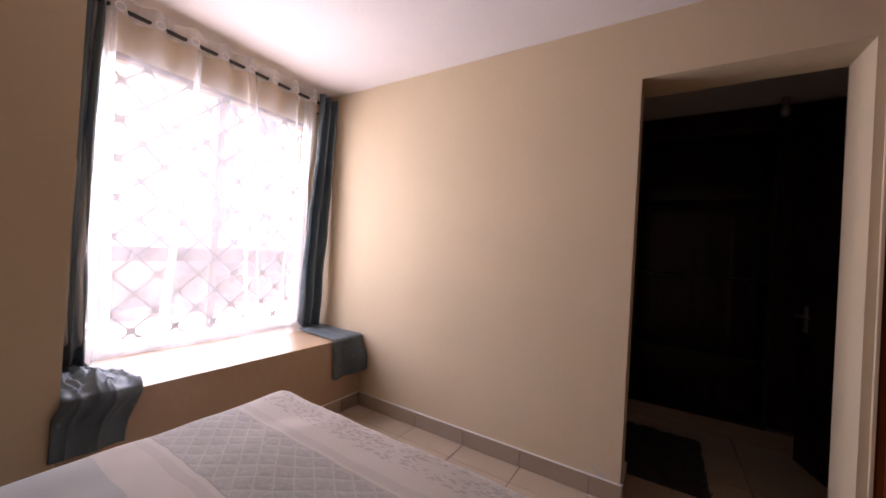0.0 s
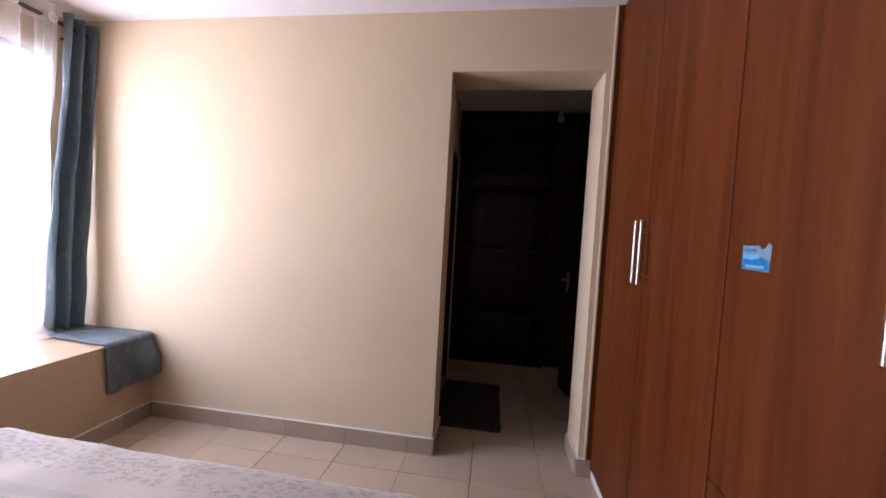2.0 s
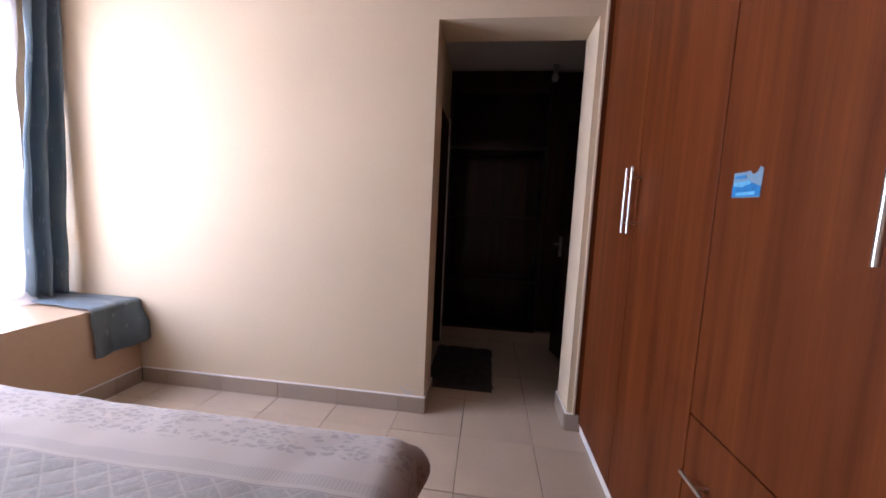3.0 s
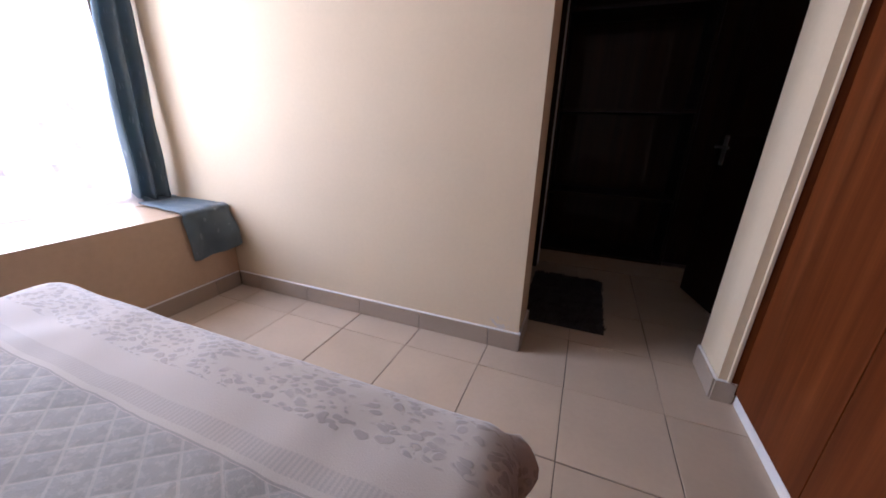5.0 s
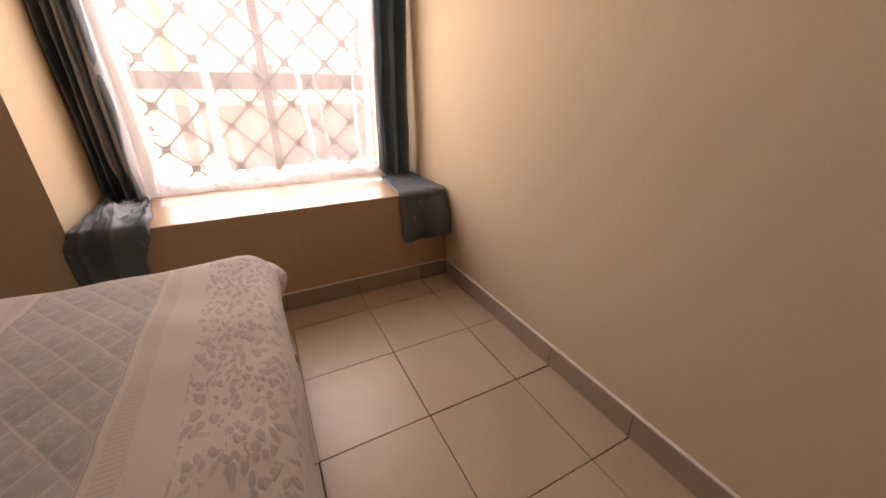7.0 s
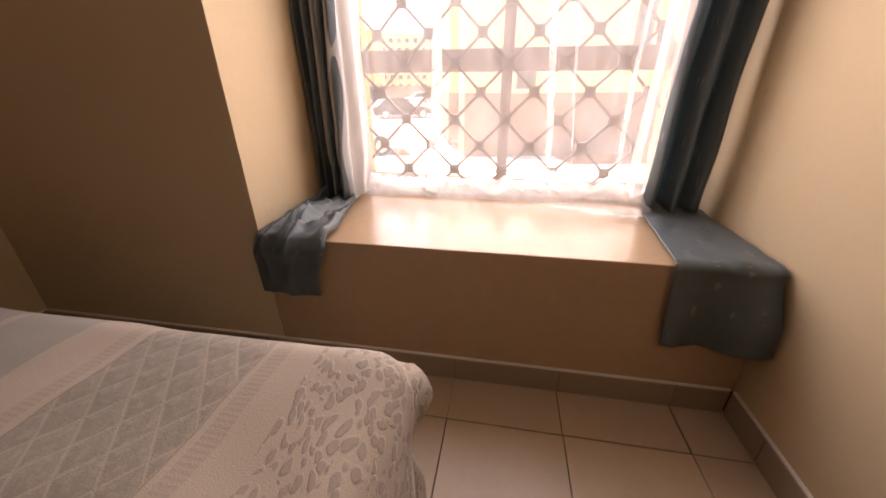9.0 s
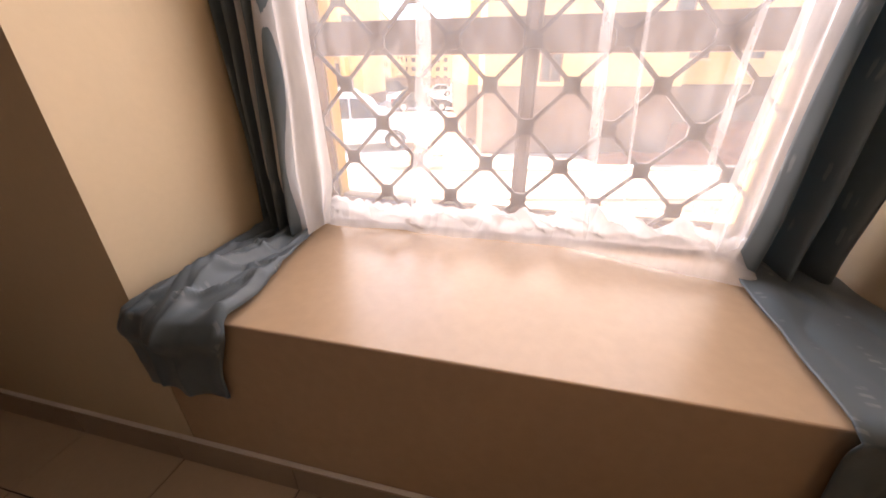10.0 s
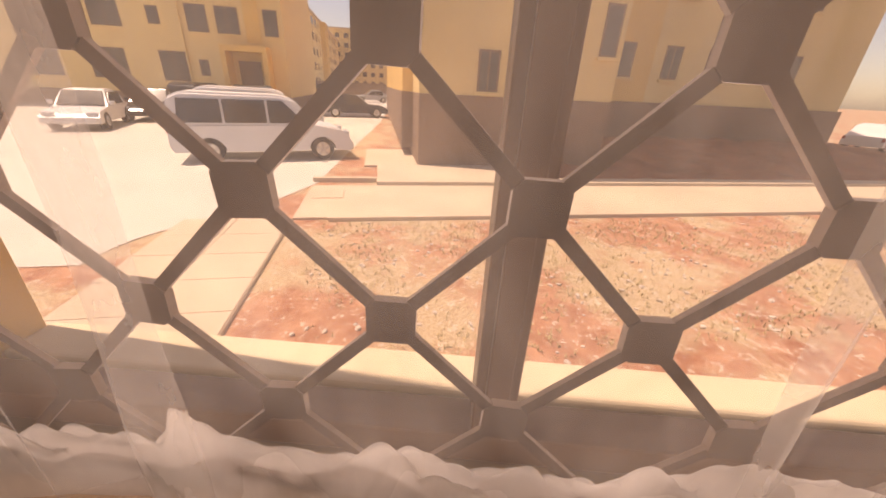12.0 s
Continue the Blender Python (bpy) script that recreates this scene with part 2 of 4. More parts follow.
def sheer(name, clear):
    """Thin white voile: part clear, part scattering light both ways."""
    m = bpy.data.materials.new(name)
    m.use_nodes = True
    n, l = m.node_tree.nodes, m.node_tree.links
    n.remove(n["Principled BSDF"])
    out = n["Material Output"]
    tr, tl, df = n.new("ShaderNodeBsdfTransparent"), n.new("ShaderNodeBsdfTranslucent"), n.new("ShaderNodeBsdfDiffuse")
    tl.inputs[0].default_value = (0.90, 0.88, 0.855, 1)
    df.inputs[0].default_value = (0.90, 0.88, 0.855, 1)
    a, bmix = n.new("ShaderNodeMixShader"), n.new("ShaderNodeMixShader")
    a.inputs[0].default_value = 0.5
    l.new(tl.outputs[0], a.inputs[1])
    l.new(df.outputs[0], a.inputs[2])
    f = ramp(n, l, noise_tex(n, l, coords(n, l, (26, 26, 9)), 1.0, 4), [(0.3, (1 - clear + 0.05,) * 3), (0.7, (1 - clear - 0.05,) * 3)])
    l.new(f, bmix.inputs[0])
    l.new(tr.outputs[0], bmix.inputs[1])
    l.new(a.outputs[0], bmix.inputs[2])
    l.new(bmix.outputs[0], out.inputs[0])
    return m


def pane_glass():
    m = bpy.data.materials.new("clear_pane")
    m.use_nodes = True
    n, l = m.node_tree.nodes, m.node_tree.links
    n.remove(n["Principled BSDF"])
    tr, gl, mx = n.new("ShaderNodeBsdfTransparent"), n.new("ShaderNodeBsdfGlossy"), n.new("ShaderNodeMixShader")
    gl.inputs["Roughness"].default_value = 0.02
    tr.inputs[0].default_value = (0.96, 0.97, 0.96, 1)
    mx.inputs[0].default_value = 0.04
    l.new(tr.outputs[0], mx.inputs[1])
    l.new(gl.outputs[0], mx.inputs[2])
    l.new(mx.outputs[0], n["Material Output"].inputs[0])
    return m


M_WALL = wall_paint()
M_CEIL = mottled("white_ceiling_paint", (0.70, 0.66, 0.63), 0.7, 0.05, 2.0, 60.0)
M_LEDGE = mottled("smooth_cream_paint", (0.47, 0.33, 0.205), 0.27, 0.06, 2.5, 30.0, 0.04, 0.001)
M_TILE = tile_mat("glazed_floor_tile", (0.445, 0.348, 0.243), 0.36)
M_GROUT = mottled("dark_grout", (0.075, 0.057, 0.043), 0.9, 0.4, 9.0, 120.0)
M_SKIRT = tile_mat("skirting_tile", (0.34, 0.265, 0.19), 0.35)
M_BED = bed_cover()
M_WOOD = wood("red_brown_veneer", (0.080, 0.0182, 0.0034), (0.165, 0.0445, 0.0088), 0.42, coat=0.02)
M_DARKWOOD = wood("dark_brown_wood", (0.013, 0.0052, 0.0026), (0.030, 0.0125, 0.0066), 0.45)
M_STEEL = mottled("brushed_steel", (0.62, 0.60, 0.57), 0.3, 0.05, 20.0, 200.0, 0.03, 0.0005, metal=1.0)
M_WHITE = mottled("off_white_paint", (0.74, 0.70, 0.64), 0.45, 0.06, 5.0, 60.0)
M_BLACK = mottled("black_metal", (0.015, 0.013, 0.012), 0.35, 0.2, 20.0, 90.0)
M_BRONZE = mottled("brown_aluminium", (0.21, 0.115, 0.06), 0.42, 0.08, 6.0, 90.0, 0.05, 0.001)
M_GRILLE = mottled("brown_painted_iron", (0.125, 0.068, 0.037), 0.55, 0.2, 25.0, 150.0, 0.2, 0.001)
M_SATIN = satin()
M_SHEER = sheer("white_voile", 0.80)
M_SHEER3 = sheer("pleated_white_voile", 0.73)
M_SHEER2 = sheer("folded_white_voile", 0.5)
M_SHEER5 = sheer("gathered_white_voile", 0.34)
M_SHEER4 = sheer("crumpled_white_voile", 0.46)
M_PANE = pane_glass()
M_RUG = mottled("dark_grey_pile", (0.05, 0.045, 0.042), 0.95, 0.4, 14.0, 220.0, 0.8, 0.01)
M_CARD_W = mottled("white_sticker_paper", (0.19, 0.29, 0.37), 0.5, 0.05, 30.0, 90.0)
M_CARD_B = mottled("blue_sticker_print", (0.03, 0.20, 0.46), 0.45, 0.3, 40.0, 120.0)
M_CARD_L = mottled("light_blue_print", (0.16, 0.46, 0.66), 0.45, 0.2, 40.0, 120.0)
M_MATTRESS = mottled("mattress_cloth", (0.5, 0.46, 0.42), 0.9, 0.1, 8.0, 150.0)
M_PLASTER = mottled("ochre_plaster", (0.82, 0.52, 0.165), 0.85, 0.1, 0.5, 18.0, 0.3, 0.004)
M_PLASTER2 = mottled("pale_ochre_plaster", (0.82, 0.60, 0.28), 0.85, 0.1, 0.5, 18.0, 0.3, 0.004)
M_PLINTH = mottled("grey_brown_render", (0.25, 0.16, 0.105), 0.9, 0.18, 0.8, 12.0, 0.4, 0.006)
M_CONCRETE = mottled("pale_concrete", (0.60, 0.49, 0.36), 0.9, 0.14, 0.6, 12.0, 0.35, 0.005)
M_ROAD = mottled("bleached_concrete_road", (0.62, 0.58, 0.51), 0.9, 0.14, 0.35, 9.0, 0.35, 0.006)
M_CAR_WHITE = mottled("white_car_paint", (0.72, 0.72, 0.72), 0.36, 0.03, 3.0, 50.0, 0.01)
M_CAR_DARK = mottled("dark_car_paint", (0.03, 0.03, 0.035), 0.2, 0.1, 3.0, 50.0, 0.01)
M_CAR_SILVER = mottled("silver_car_paint", (0.42, 0.44, 0.46), 0.25, 0.05, 3.0, 50.0, 0.01)
M_CAR_GLASS = mottled("tinted_car_glass", (0.025, 0.027, 0.03), 0.08, 0.05, 3.0, 20.0, 0.0)
M_TYRE = mottled("tyre_rubber", (0.03, 0.03, 0.03), 0.8, 0.2, 8.0, 60.0)
M_LAMP = mottled("clear_lamp_lens", (0.6, 0.62, 0.65), 0.15, 0.05, 8.0, 60.0)
M_TAIL = mottled("red_lamp_lens", (0.35, 0.02, 0.02), 0.2, 0.05, 8.0, 60.0)
# Grey base tones down the white holder and bulb in the dim corridor.
M_BULB = mottled("grey_bulb_glass", (0.30, 0.28, 0.26), 0.3, 0.1, 8.0, 60.0)
M_SILL = mottled("sun_bleached_sill", (0.70, 0.60, 0.43), 0.85, 0.08, 3.0, 30.0, 0.2, 0.002)
M_STRAW = mottled("dry_grass", (0.50, 0.39, 0.20), 0.9, 0.3, 6.0, 60.0)
M_LITTER = mottled("pale_stones", (0.58, 0.50, 0.42), 0.9, 0.2, 6.0, 60.0)
M_WIN = mottled("dark_window_glass", (0.10, 0.085, 0.07), 0.15, 0.3, 0.7, 9.0, 0.0)


def soil():
    """Red soil with patches of dry straw-coloured grass and pale litter."""
    m, n, l, b = shader("red_soil_and_dry_grass", (0.34, 0.14, 0.07), 0.95)
    v = coords(n, l)
    big = noise_tex(n, l, v, 0.55, 6, 0.65)
    mid = noise_tex(n, l, v, 3.5, 5, 0.65)
    fine = noise_tex(n, l, v, 30.0, 4, 0.7)
    red = ramp(n, l, mid, [(0.33, (0.29, 0.10, 0.048)), (0.66, (0.50, 0.25, 0.145))])
    straw = ramp(n, l, fine, [(0.35, (0.30, 0.20, 0.10)), (0.6, (0.58, 0.47, 0.30))])
    c = mixc(n, l, ramp(n, l, big, [(0.44, (0, 0, 0)), (0.54, (0.9, 0.9, 0.9))]), red, straw)
    c = mixc(n, l, ramp(n, l, noise_tex(n, l, v, 11.0, 5, 0.8), [(0.56, (0, 0, 0)), (0.61, (0.8, 0.8, 0.8))]), c, (0.62, 0.54, 0.43))
    l.new(c, b.inputs["Base Color"])
    bump(n, l, b, fine, 0.6, 0.02)
    return m


M_SOIL = soil()
M_BANK = mottled("bare_red_soil", (0.36, 0.145, 0.07), 0.95, 0.3, 1.2, 25.0, 0.6, 0.02)

# ---- structure of the room ----
H = 2.65
structure("wall_north", boxes((-0.9, 1.957, 0.0, 0.265, 0.0, H), (1.957, 2.812, 0.0, 0.265, 2.305, H), (2.812, 3.6, 0.0, 0.265, 0.0, H)), M_WALL, "cream painted wall with an open doorway and scuffed lower corner", "wall")
structure("wall_west", boxes((-0.70, 0.0, -3.15, -1.735, 0.0, H)), M_WALL, "cream painted wall beside the deep window bay", "wall")
structure("wall_south", boxes((0.0, 3.6, -3.15, -3.0, 0.0, H)), M_WALL, "plain cream painted wall behind the bed", "wall")
structure("wall_east", boxes((3.5, 3.6, -3.0, 0.0, 0.0, H)), M_WALL, "plain cream painted wall behind the wardrobe", "wall")
structure("wall_window", boxes((-0.78, -0.717, -3.15, 0.265, 2.36, 3.2), (-0.78, -0.717, -3.15, -1.548, -1.3, 2.36), (-0.78, -0.717, -0.182, 0.265, -1.3, 2.36), (-0.78, -0.717, -1.548, -0.182, -1.3, 0.60)), M_PLASTER, "ochre plastered outer wall round the window", "wall")
structure("wall_window_lining", boxes((-0.716, -0.688, -1.735, 0.0, 2.36, H), (-0.716, -0.688, -1.735, -1.60, 0.567, 2.36), (-0.716, -0.688, -0.13, 0.0, 0.567, 2.36), (-0.716, -0.688, -1.60, -0.13, 0.567, 0.60)), M_WALL, "cream painted inner face round the window", "wall")
structure("window_sill_outside", boxes((-0.79, -0.719, -1.546, -0.184, 0.602, 0.652), bevel=0.005), M_SILL, "sunlit pale ochre sill outside the window", "sill")
structure("ceiling", boxes((-0.70, 3.6, -3.15, 0.265, H, H + 0.1)), M_CEIL, "plain white painted ceiling of the bedroom", "ceiling")
structure("window_seat", boxes((-0.699, 0.0, -1.735, 0.0, 0.0, 0.567), bevel=0.005), M_LEDGE, "deep cream window ledge with smooth glossy top", "window ledge")
floor = structure("floor", boxes((0.0, 3.6, -3.15, 1.9, -0.12, -0.004)), M_GROUT, "pale ceramic tiled floor with dark joints", "floor")
structure("corridor_wall_west", boxes((1.70, 1.88, 0.265, 0.42, 0.0, 2.56), (1.70, 1.88, 1.27, 1.75, 0.0, 2.56), (1.70, 1.88, 0.42, 1.27, 2.06, 2.56), (1.60, 1.70, 0.265, 1.75, 0.0, 2.56)), M_WALL, "cream corridor wall with a doorway", "wall")
structure("corridor_wall_east", boxes((3.16, 3.3, 0.265, 1.9, 0.0, 2.56)), M_WALL, "cream corridor wall beside the open door", "wall")
structure("corridor_wall_north", boxes((1.60, 3.16, 1.75, 1.9, 0.0, 2.56)), M_WALL, "cream wall at the corridor's end", "wall")
structure("corridor_ceiling", boxes((1.60, 3.3, 0.265, 1.9, 2.56, 2.75)), M_CEIL, "plain pale ceiling of the dim corridor", "ceiling")

# ---- window ----
win = structure("window_1", boxes((-0.716, -0.66, -1.60, -1.555, 0.60, 2.36), (-0.716, -0.66, -0.175, -0.13, 0.60, 2.36), (-0.716, -0.66, -1.555, -0.175, 0.60, 0.645), (-0.716, -0.66, -1.555, -0.175, 2.315, 2.36), bevel=0.003), M_BRONZE, "brown aluminium window with a transom and sliding panes", "window")
part("mullion", boxes((-0.712, -0.664, -0.890, -0.842, 0.645, 2.315), (-0.664, -0.655, -0.879, -0.853, 0.645, 2.315), bevel=0.002), M_BRONZE, win)
for y0, y1 in ((-1.555, -0.890), (-0.842, -0.175)):
    part("transom", boxes((-0.710, -0.662, y0, y1, 1.130, 1.222), bevel=0.003), M_BRONZE, win)
    for z0, z1 in ((0.645, 1.130), (1.222, 2.315)):
        p = part("pane", boxes((-0.690, -0.685, y0 - 0.002, y1 + 0.002, z0 - 0.002, z1 + 0.002)), M_PANE, win)
        p.visible_shadow = False

# security grille: square plates joined by diagonal bars
grille = thing("window_grille", "brown iron diamond security grille inside the window", "window grille")
GY, GZ, DY, DZ, GX = -0.861, 0.705, 0.1152, 0.1145, -0.636
bm = bmesh.new()
box(bm, -0.005, 0.005, -0.0225, 0.0225, -0.0225, 0.0225)
bmesh.ops.bevel(bm, geom=[e for e in bm.edges if abs(e.verts[0].co.x - e.verts[1].co.x) > 0.005], offset=0.008, segments=1, affect="EDGES")
plate = part("plate", bm, M_GRILLE, grille)
bm = bmesh.new()
L = math.hypot(DY, DZ)
box(bm, -0.003, 0.003, -0.006, 0.006, 0.022, L - 0.022)
bar = part("bar", bm, M_GRILLE, grille)
first_p, first_b = True, True
rng = random.Random(5)
for r in range(0, 15):
    for k in range(-6, 7):
        if (r + k) % 2:
            continue
        at = (GX, GY + k * DY, GZ + r * DZ)
        if not first_p:
            plate = plate.copy()
            scene.collection.objects.link(plate)
        first_p = False
        plate.location = at
        plate.rotation_euler = (radians(rng.uniform(-3, 3)), 0, radians(rng.uniform(-2, 2)))
        for s in (-1, 1):
            for up in (1, -1) if r == 0 else (1,):
                if abs(k + s) > 6 or r + up > 14:
                    continue
                if not first_b:
                    bar = bar.copy()
                    scene.collection.objects.link(bar)
                first_b = False
                bar.location = at
                ang = math.atan2(DY, DZ) * -s
                bar.rotation_euler = (ang if up > 0 else math.pi - ang, 0, 0)
for y in (-1.560, -0.162):
    part("side_rail", boxes((-0.645, -0.627, y - 0.008, y + 0.008, 0.575, 2.33)), M_GRILLE, grille)
for z in (0.580, 2.325):
    part("cross_rail", boxes((-0.645, -0.627, -1.552, -0.170, z - 0.008, z + 0.008)), M_GRILLE, grille)

# ---- curtains ----
def cloth(name, nu, nv, f, material, parent, label="", thick=0.003):
    """A sheet of cloth: f(u, v) gives a place for u, v in 0..1."""
    verts = [f(i / nu, j / nv) for j in range(nv + 1) for i in range(nu + 1)]
    faces = [(j * (nu + 1) + i, j * (nu + 1) + i + 1, (j + 1) * (nu + 1) + i + 1, (j + 1) * (nu + 1) + i) for j in range(nv) for i in range(nu)]
    me = bpy.data.meshes.new(name)
    me.from_pydata(verts, [], faces)
    me.materials.append(material)
    ob = new(name, me)
    ob.parent = parent
    for p in me.polygons:
        p.use_smooth = True
    if thick:
        mod = ob.modifiers.new("thickness", "SOLIDIFY")
        mod.thickness, mod.offset = thick, 0.0
    if label:
        tagged(ob, label)
    return ob


def mix(a, b, t):
    return a + (b - a) * t


def ease(t):
    t = max(0.0, min(1.0, t))
    return t * t * (3 - 2 * t)


def nz(x, y=0.0, z=0.0):
    return noise.noise((x, y, z))


rod = thing("curtain_rod", "black metal curtain rod near the ceiling", "curtain rod")
part("pole", tube(bmesh.new(), (-0.50, -1.72, 2.53), (-0.50, -0.03, 2.53), 0.0125), M_BLACK, rod, round_shading=True)
for y in (-1.728, -0.022):
    part("finial", tube(bmesh.new(), (-0.50, y - 0.014, 2.53), (-0.50, y + 0.014, 2.53), 0.02), M_BLACK, rod, round_shading=True)
for y in (-1.70, -0.05):
    part("bracket", boxes((-0.70, -0.50, y - 0.008, y + 0.008, 2.508, 2.517), bevel=0.002), M_BLACK, rod)

right = thing("curtain", "grey-blue satin curtain, tail laid over the ledge beside the wall", "curtain", "satin curtains")
left = thing("curtain", "grey-blue satin curtain, gathered, tail crumpled over the ledge", "curtain", "satin curtains")


def right_drop(u, v):
    z = mix(2.60, 0.585, v)
    pinch = ease((v - 0.8) / 0.2)
    y = mix(mix(-0.185, -0.262, ease(v * 1.15)), mix(-0.012, -0.045, ease(v)), u)
    fold = math.sin(u * math.pi * 2 * 2.4 + 0.5 * math.sin(v * 3.0)) * mix(0.040, 0.036, pinch)
    fold += 0.005 * math.sin(u * 27 + v * 5)
    return (-0.485 + fold + 0.012 * nz(u * 3, v * 6) - 0.02 * pinch, min(-0.012, y + 0.012 * nz(u * 4, v * 7, 3)), z)


def right_tail(u, v):
    """From the foot of the drop forward over the ledge and down its face."""
    s = v * 0.82
    y0, y1 = mix(-0.262, -0.312, min(1, s / 0.52)), -0.012
    y = mix(y0, y1, u)
    w = 0.006 * nz(u * 5, s * 9, 1) + 0.010 * max(0, nz(u * 3 + 4, s * 5, 2)) + 0.008 * math.sin(u * 8 + s * 4) * ease(s * 4) * 0.5
    if s < 0.52:
        lift = 0.045 * math.exp(-((s) / 0.05) ** 2) * (0.7 + 0.3 * math.sin(u * 9)) * (1 - 0.8 * u) + 0.01
        return (-0.52 + s, y, 0.572 + lift + abs(w))
    d = s - 0.52
    flare = 0.085 * ease((u - 0.3) / 0.7) * ease(d / 0.2)
    return (0.010 + abs(w) * 1.2 + 0.012 * math.exp(-(d / 0.03) ** 2) + flare + 0.012 * math.sin(u * 10 + 0.6) * ease(d / 0.15), y + 0.02 * (1 - u) * d / 0.3, 0.578 - d * (1.0 + 0.04 * math.sin(u * 5) - 0.10 * u))


cloth("drop", 70, 40, right_drop, M_SATIN, right)
cloth("tail", 40, 70, right_tail, M_SATIN, right, "tail of the satin curtain with silver sprigs")


def left_drop(u, v):
    z = mix(2.60, 0.60, v)
    pinch = ease((v - 0.6) / 0.4)
    y = mix(-1.722, mix(-1.555, -1.565, v), u)
    fold = math.sin(u * math.pi * 2 * 3.5 + 0.9 + 0.4 * math.sin(v * 4)) * mix(0.045, 0.05, pinch) + 0.012 * math.sin(u * 37 + v * 4)
    return (-0.505 + fold + 0.014 * nz(u * 3, v * 6, 8) + 0.05 * u * pinch, y + 0.01 * nz(u * 4, v * 7, 5), z)


def left_tail(u, v):
    """Gathered at the drop, spreading in puffed folds over the ledge and down its face."""
    s = v * 0.80
    k = min(1, s / 0.55)
    y = mix(mix(-1.728, -1.733, k), mix(-1.548, -1.462, ease(k)), u)
    sway = 1.4 * nz(s * 4, 2.0) + 1.8 * k
    ridge = 0.5 + 0.5 * math.sin(u * 13.0 + sway)
    crease = abs(nz(u * 3.2 + s * 2.0, s * 4.5, 4)) * 1.3 + 0.5 * (1 - min(1.0, 5.0 * abs(nz(u * 3.0 + s * 3.0, s * 5.0, 11)))) ** 2
    edge = math.sin(math.pi * min(1, max(0, u))) ** 0.5
    w = (0.030 * ridge ** 2 + 0.034 * crease + 0.012 * abs(nz(u * 9, s * 9, 9)) + 0.020 * (1 - abs(math.sin(u * 8.0 + sway * 0.7 + 0.6))) ** 4) * mix(0.35, 1.0, edge)
    if s < 0.55:
        lift = 0.060 * math.exp(-(s / 0.08) ** 2) * (0.5 + 0.5 * math.sin(u * 9 + 1)) + 0.026 * edge * ease((s - 0.15) / 0.25) * (1 - 0.5 * ease((s - 0.47) / 0.08))
        return (-0.55 + s, y, 0.573 + lift + w)
    d = s - 0.55
    fold = (0.011 * (1 + math.sin(u * 11.0 + 1.0 + 3 * d)) + 0.016 * crease + 0.014 * (1 - abs(math.sin(u * 8.0 + 1.6))) ** 4) * mix(0.3, 1.0, edge)
    bulge = 0.046 * edge * math.exp(-((d - 0.03) / 0.06) ** 2)
    y += mix(-0.028 * ease(d / 0.08), -0.055 * ease(d / 0.2), u)
    fold *= mix(1.0, 0.5, ease(d / 0.25))
    return (0.010 + fold * ease(d / 0.05 + 0.3) + bulge, y, 0.588 + 0.02 * edge * math.exp(-(d / 0.03) ** 2) - d * 0.99)


cloth("drop", 60, 40, left_drop, M_SATIN, left)
cloth("tail", 90, 130, left_tail, M_SATIN, left, "crumpled tail of the satin curtain")

voile = thing("sheer_curtain", "white sheer voile curtain with eyelet heading and crumpled hem", "curtain")


def voile_main(u, v):
    z = mix(2.50, 0.60, v)
    y = mix(-1.555, mix(-0.20, -0.275, ease((v - 0.2) / 0.4)), u)
    top = math.sin(u * math.pi * 2 * 7.5)
    f = mix(0.035, 0.008, ease(v * 3)) * top + 0.003 * math.sin(u * 61 + 2 * math.sin(v * 2)) * v
    pl = sum(0.012 * math.exp(-((u - c - 0.012 * math.sin(v * 2 + c * 9)) / 0.011) ** 2) for c in (0.06, 0.19, 0.335, 0.62, 0.76, 0.92))
    return (mix(-0.500, -0.594, ease(v * 1.1)) + f + pl * min(1, v * 2), y, z)


def voile_head(u, v):
    y = mix(-1.555, -0.20, u)
    return (-0.500 + 0.035 * math.sin(u * math.pi * 2 * 7.5), y, mix(2.61, 2.50, v))


def voile_bunch(u, v):
    z = mix(2.55, 0.60, v)
    y = mix(mix(-1.60, -1.655, ease(v * 1.4)), mix(-1.50, -1.452, v), u)
    tuck = 0.4 * ease((v - 0.9) / 0.1)
    y = mix(y, -1.56, tuck)
    return (mix(-0.520, -0.468, ease((v - 0.3) / 0.5)) - 0.06 * tuck - 0.045 * u + 0.022 * math.sin(u * 21 + 0.8 * math.sin(v * 3)) + 0.02 * nz(u * 4, v * 5, 6) + (0.02 * v + 0.035 * ease((v - 0.72) / 0.28)) * math.sin(math.pi * u), y + 0.008 * nz(u * 5, v * 8, 2), z + 0.012 * math.sin(u * 8) * ease((v - 0.9) * 10))


def voile_strip(u, v):
    """Narrow gathered end of the voile beside the satin curtain."""
    y = mix(mix(-0.285, -0.325, v), -0.205, u)
    return (-0.545 + 0.020 * math.sin(u * 15 + 0.7 * math.sin(v * 4)) + 0.012 * nz(u * 4, v * 6, 12), y + 0.008 * nz(u * 5, v * 8, 14), mix(2.55, 0.60, v))


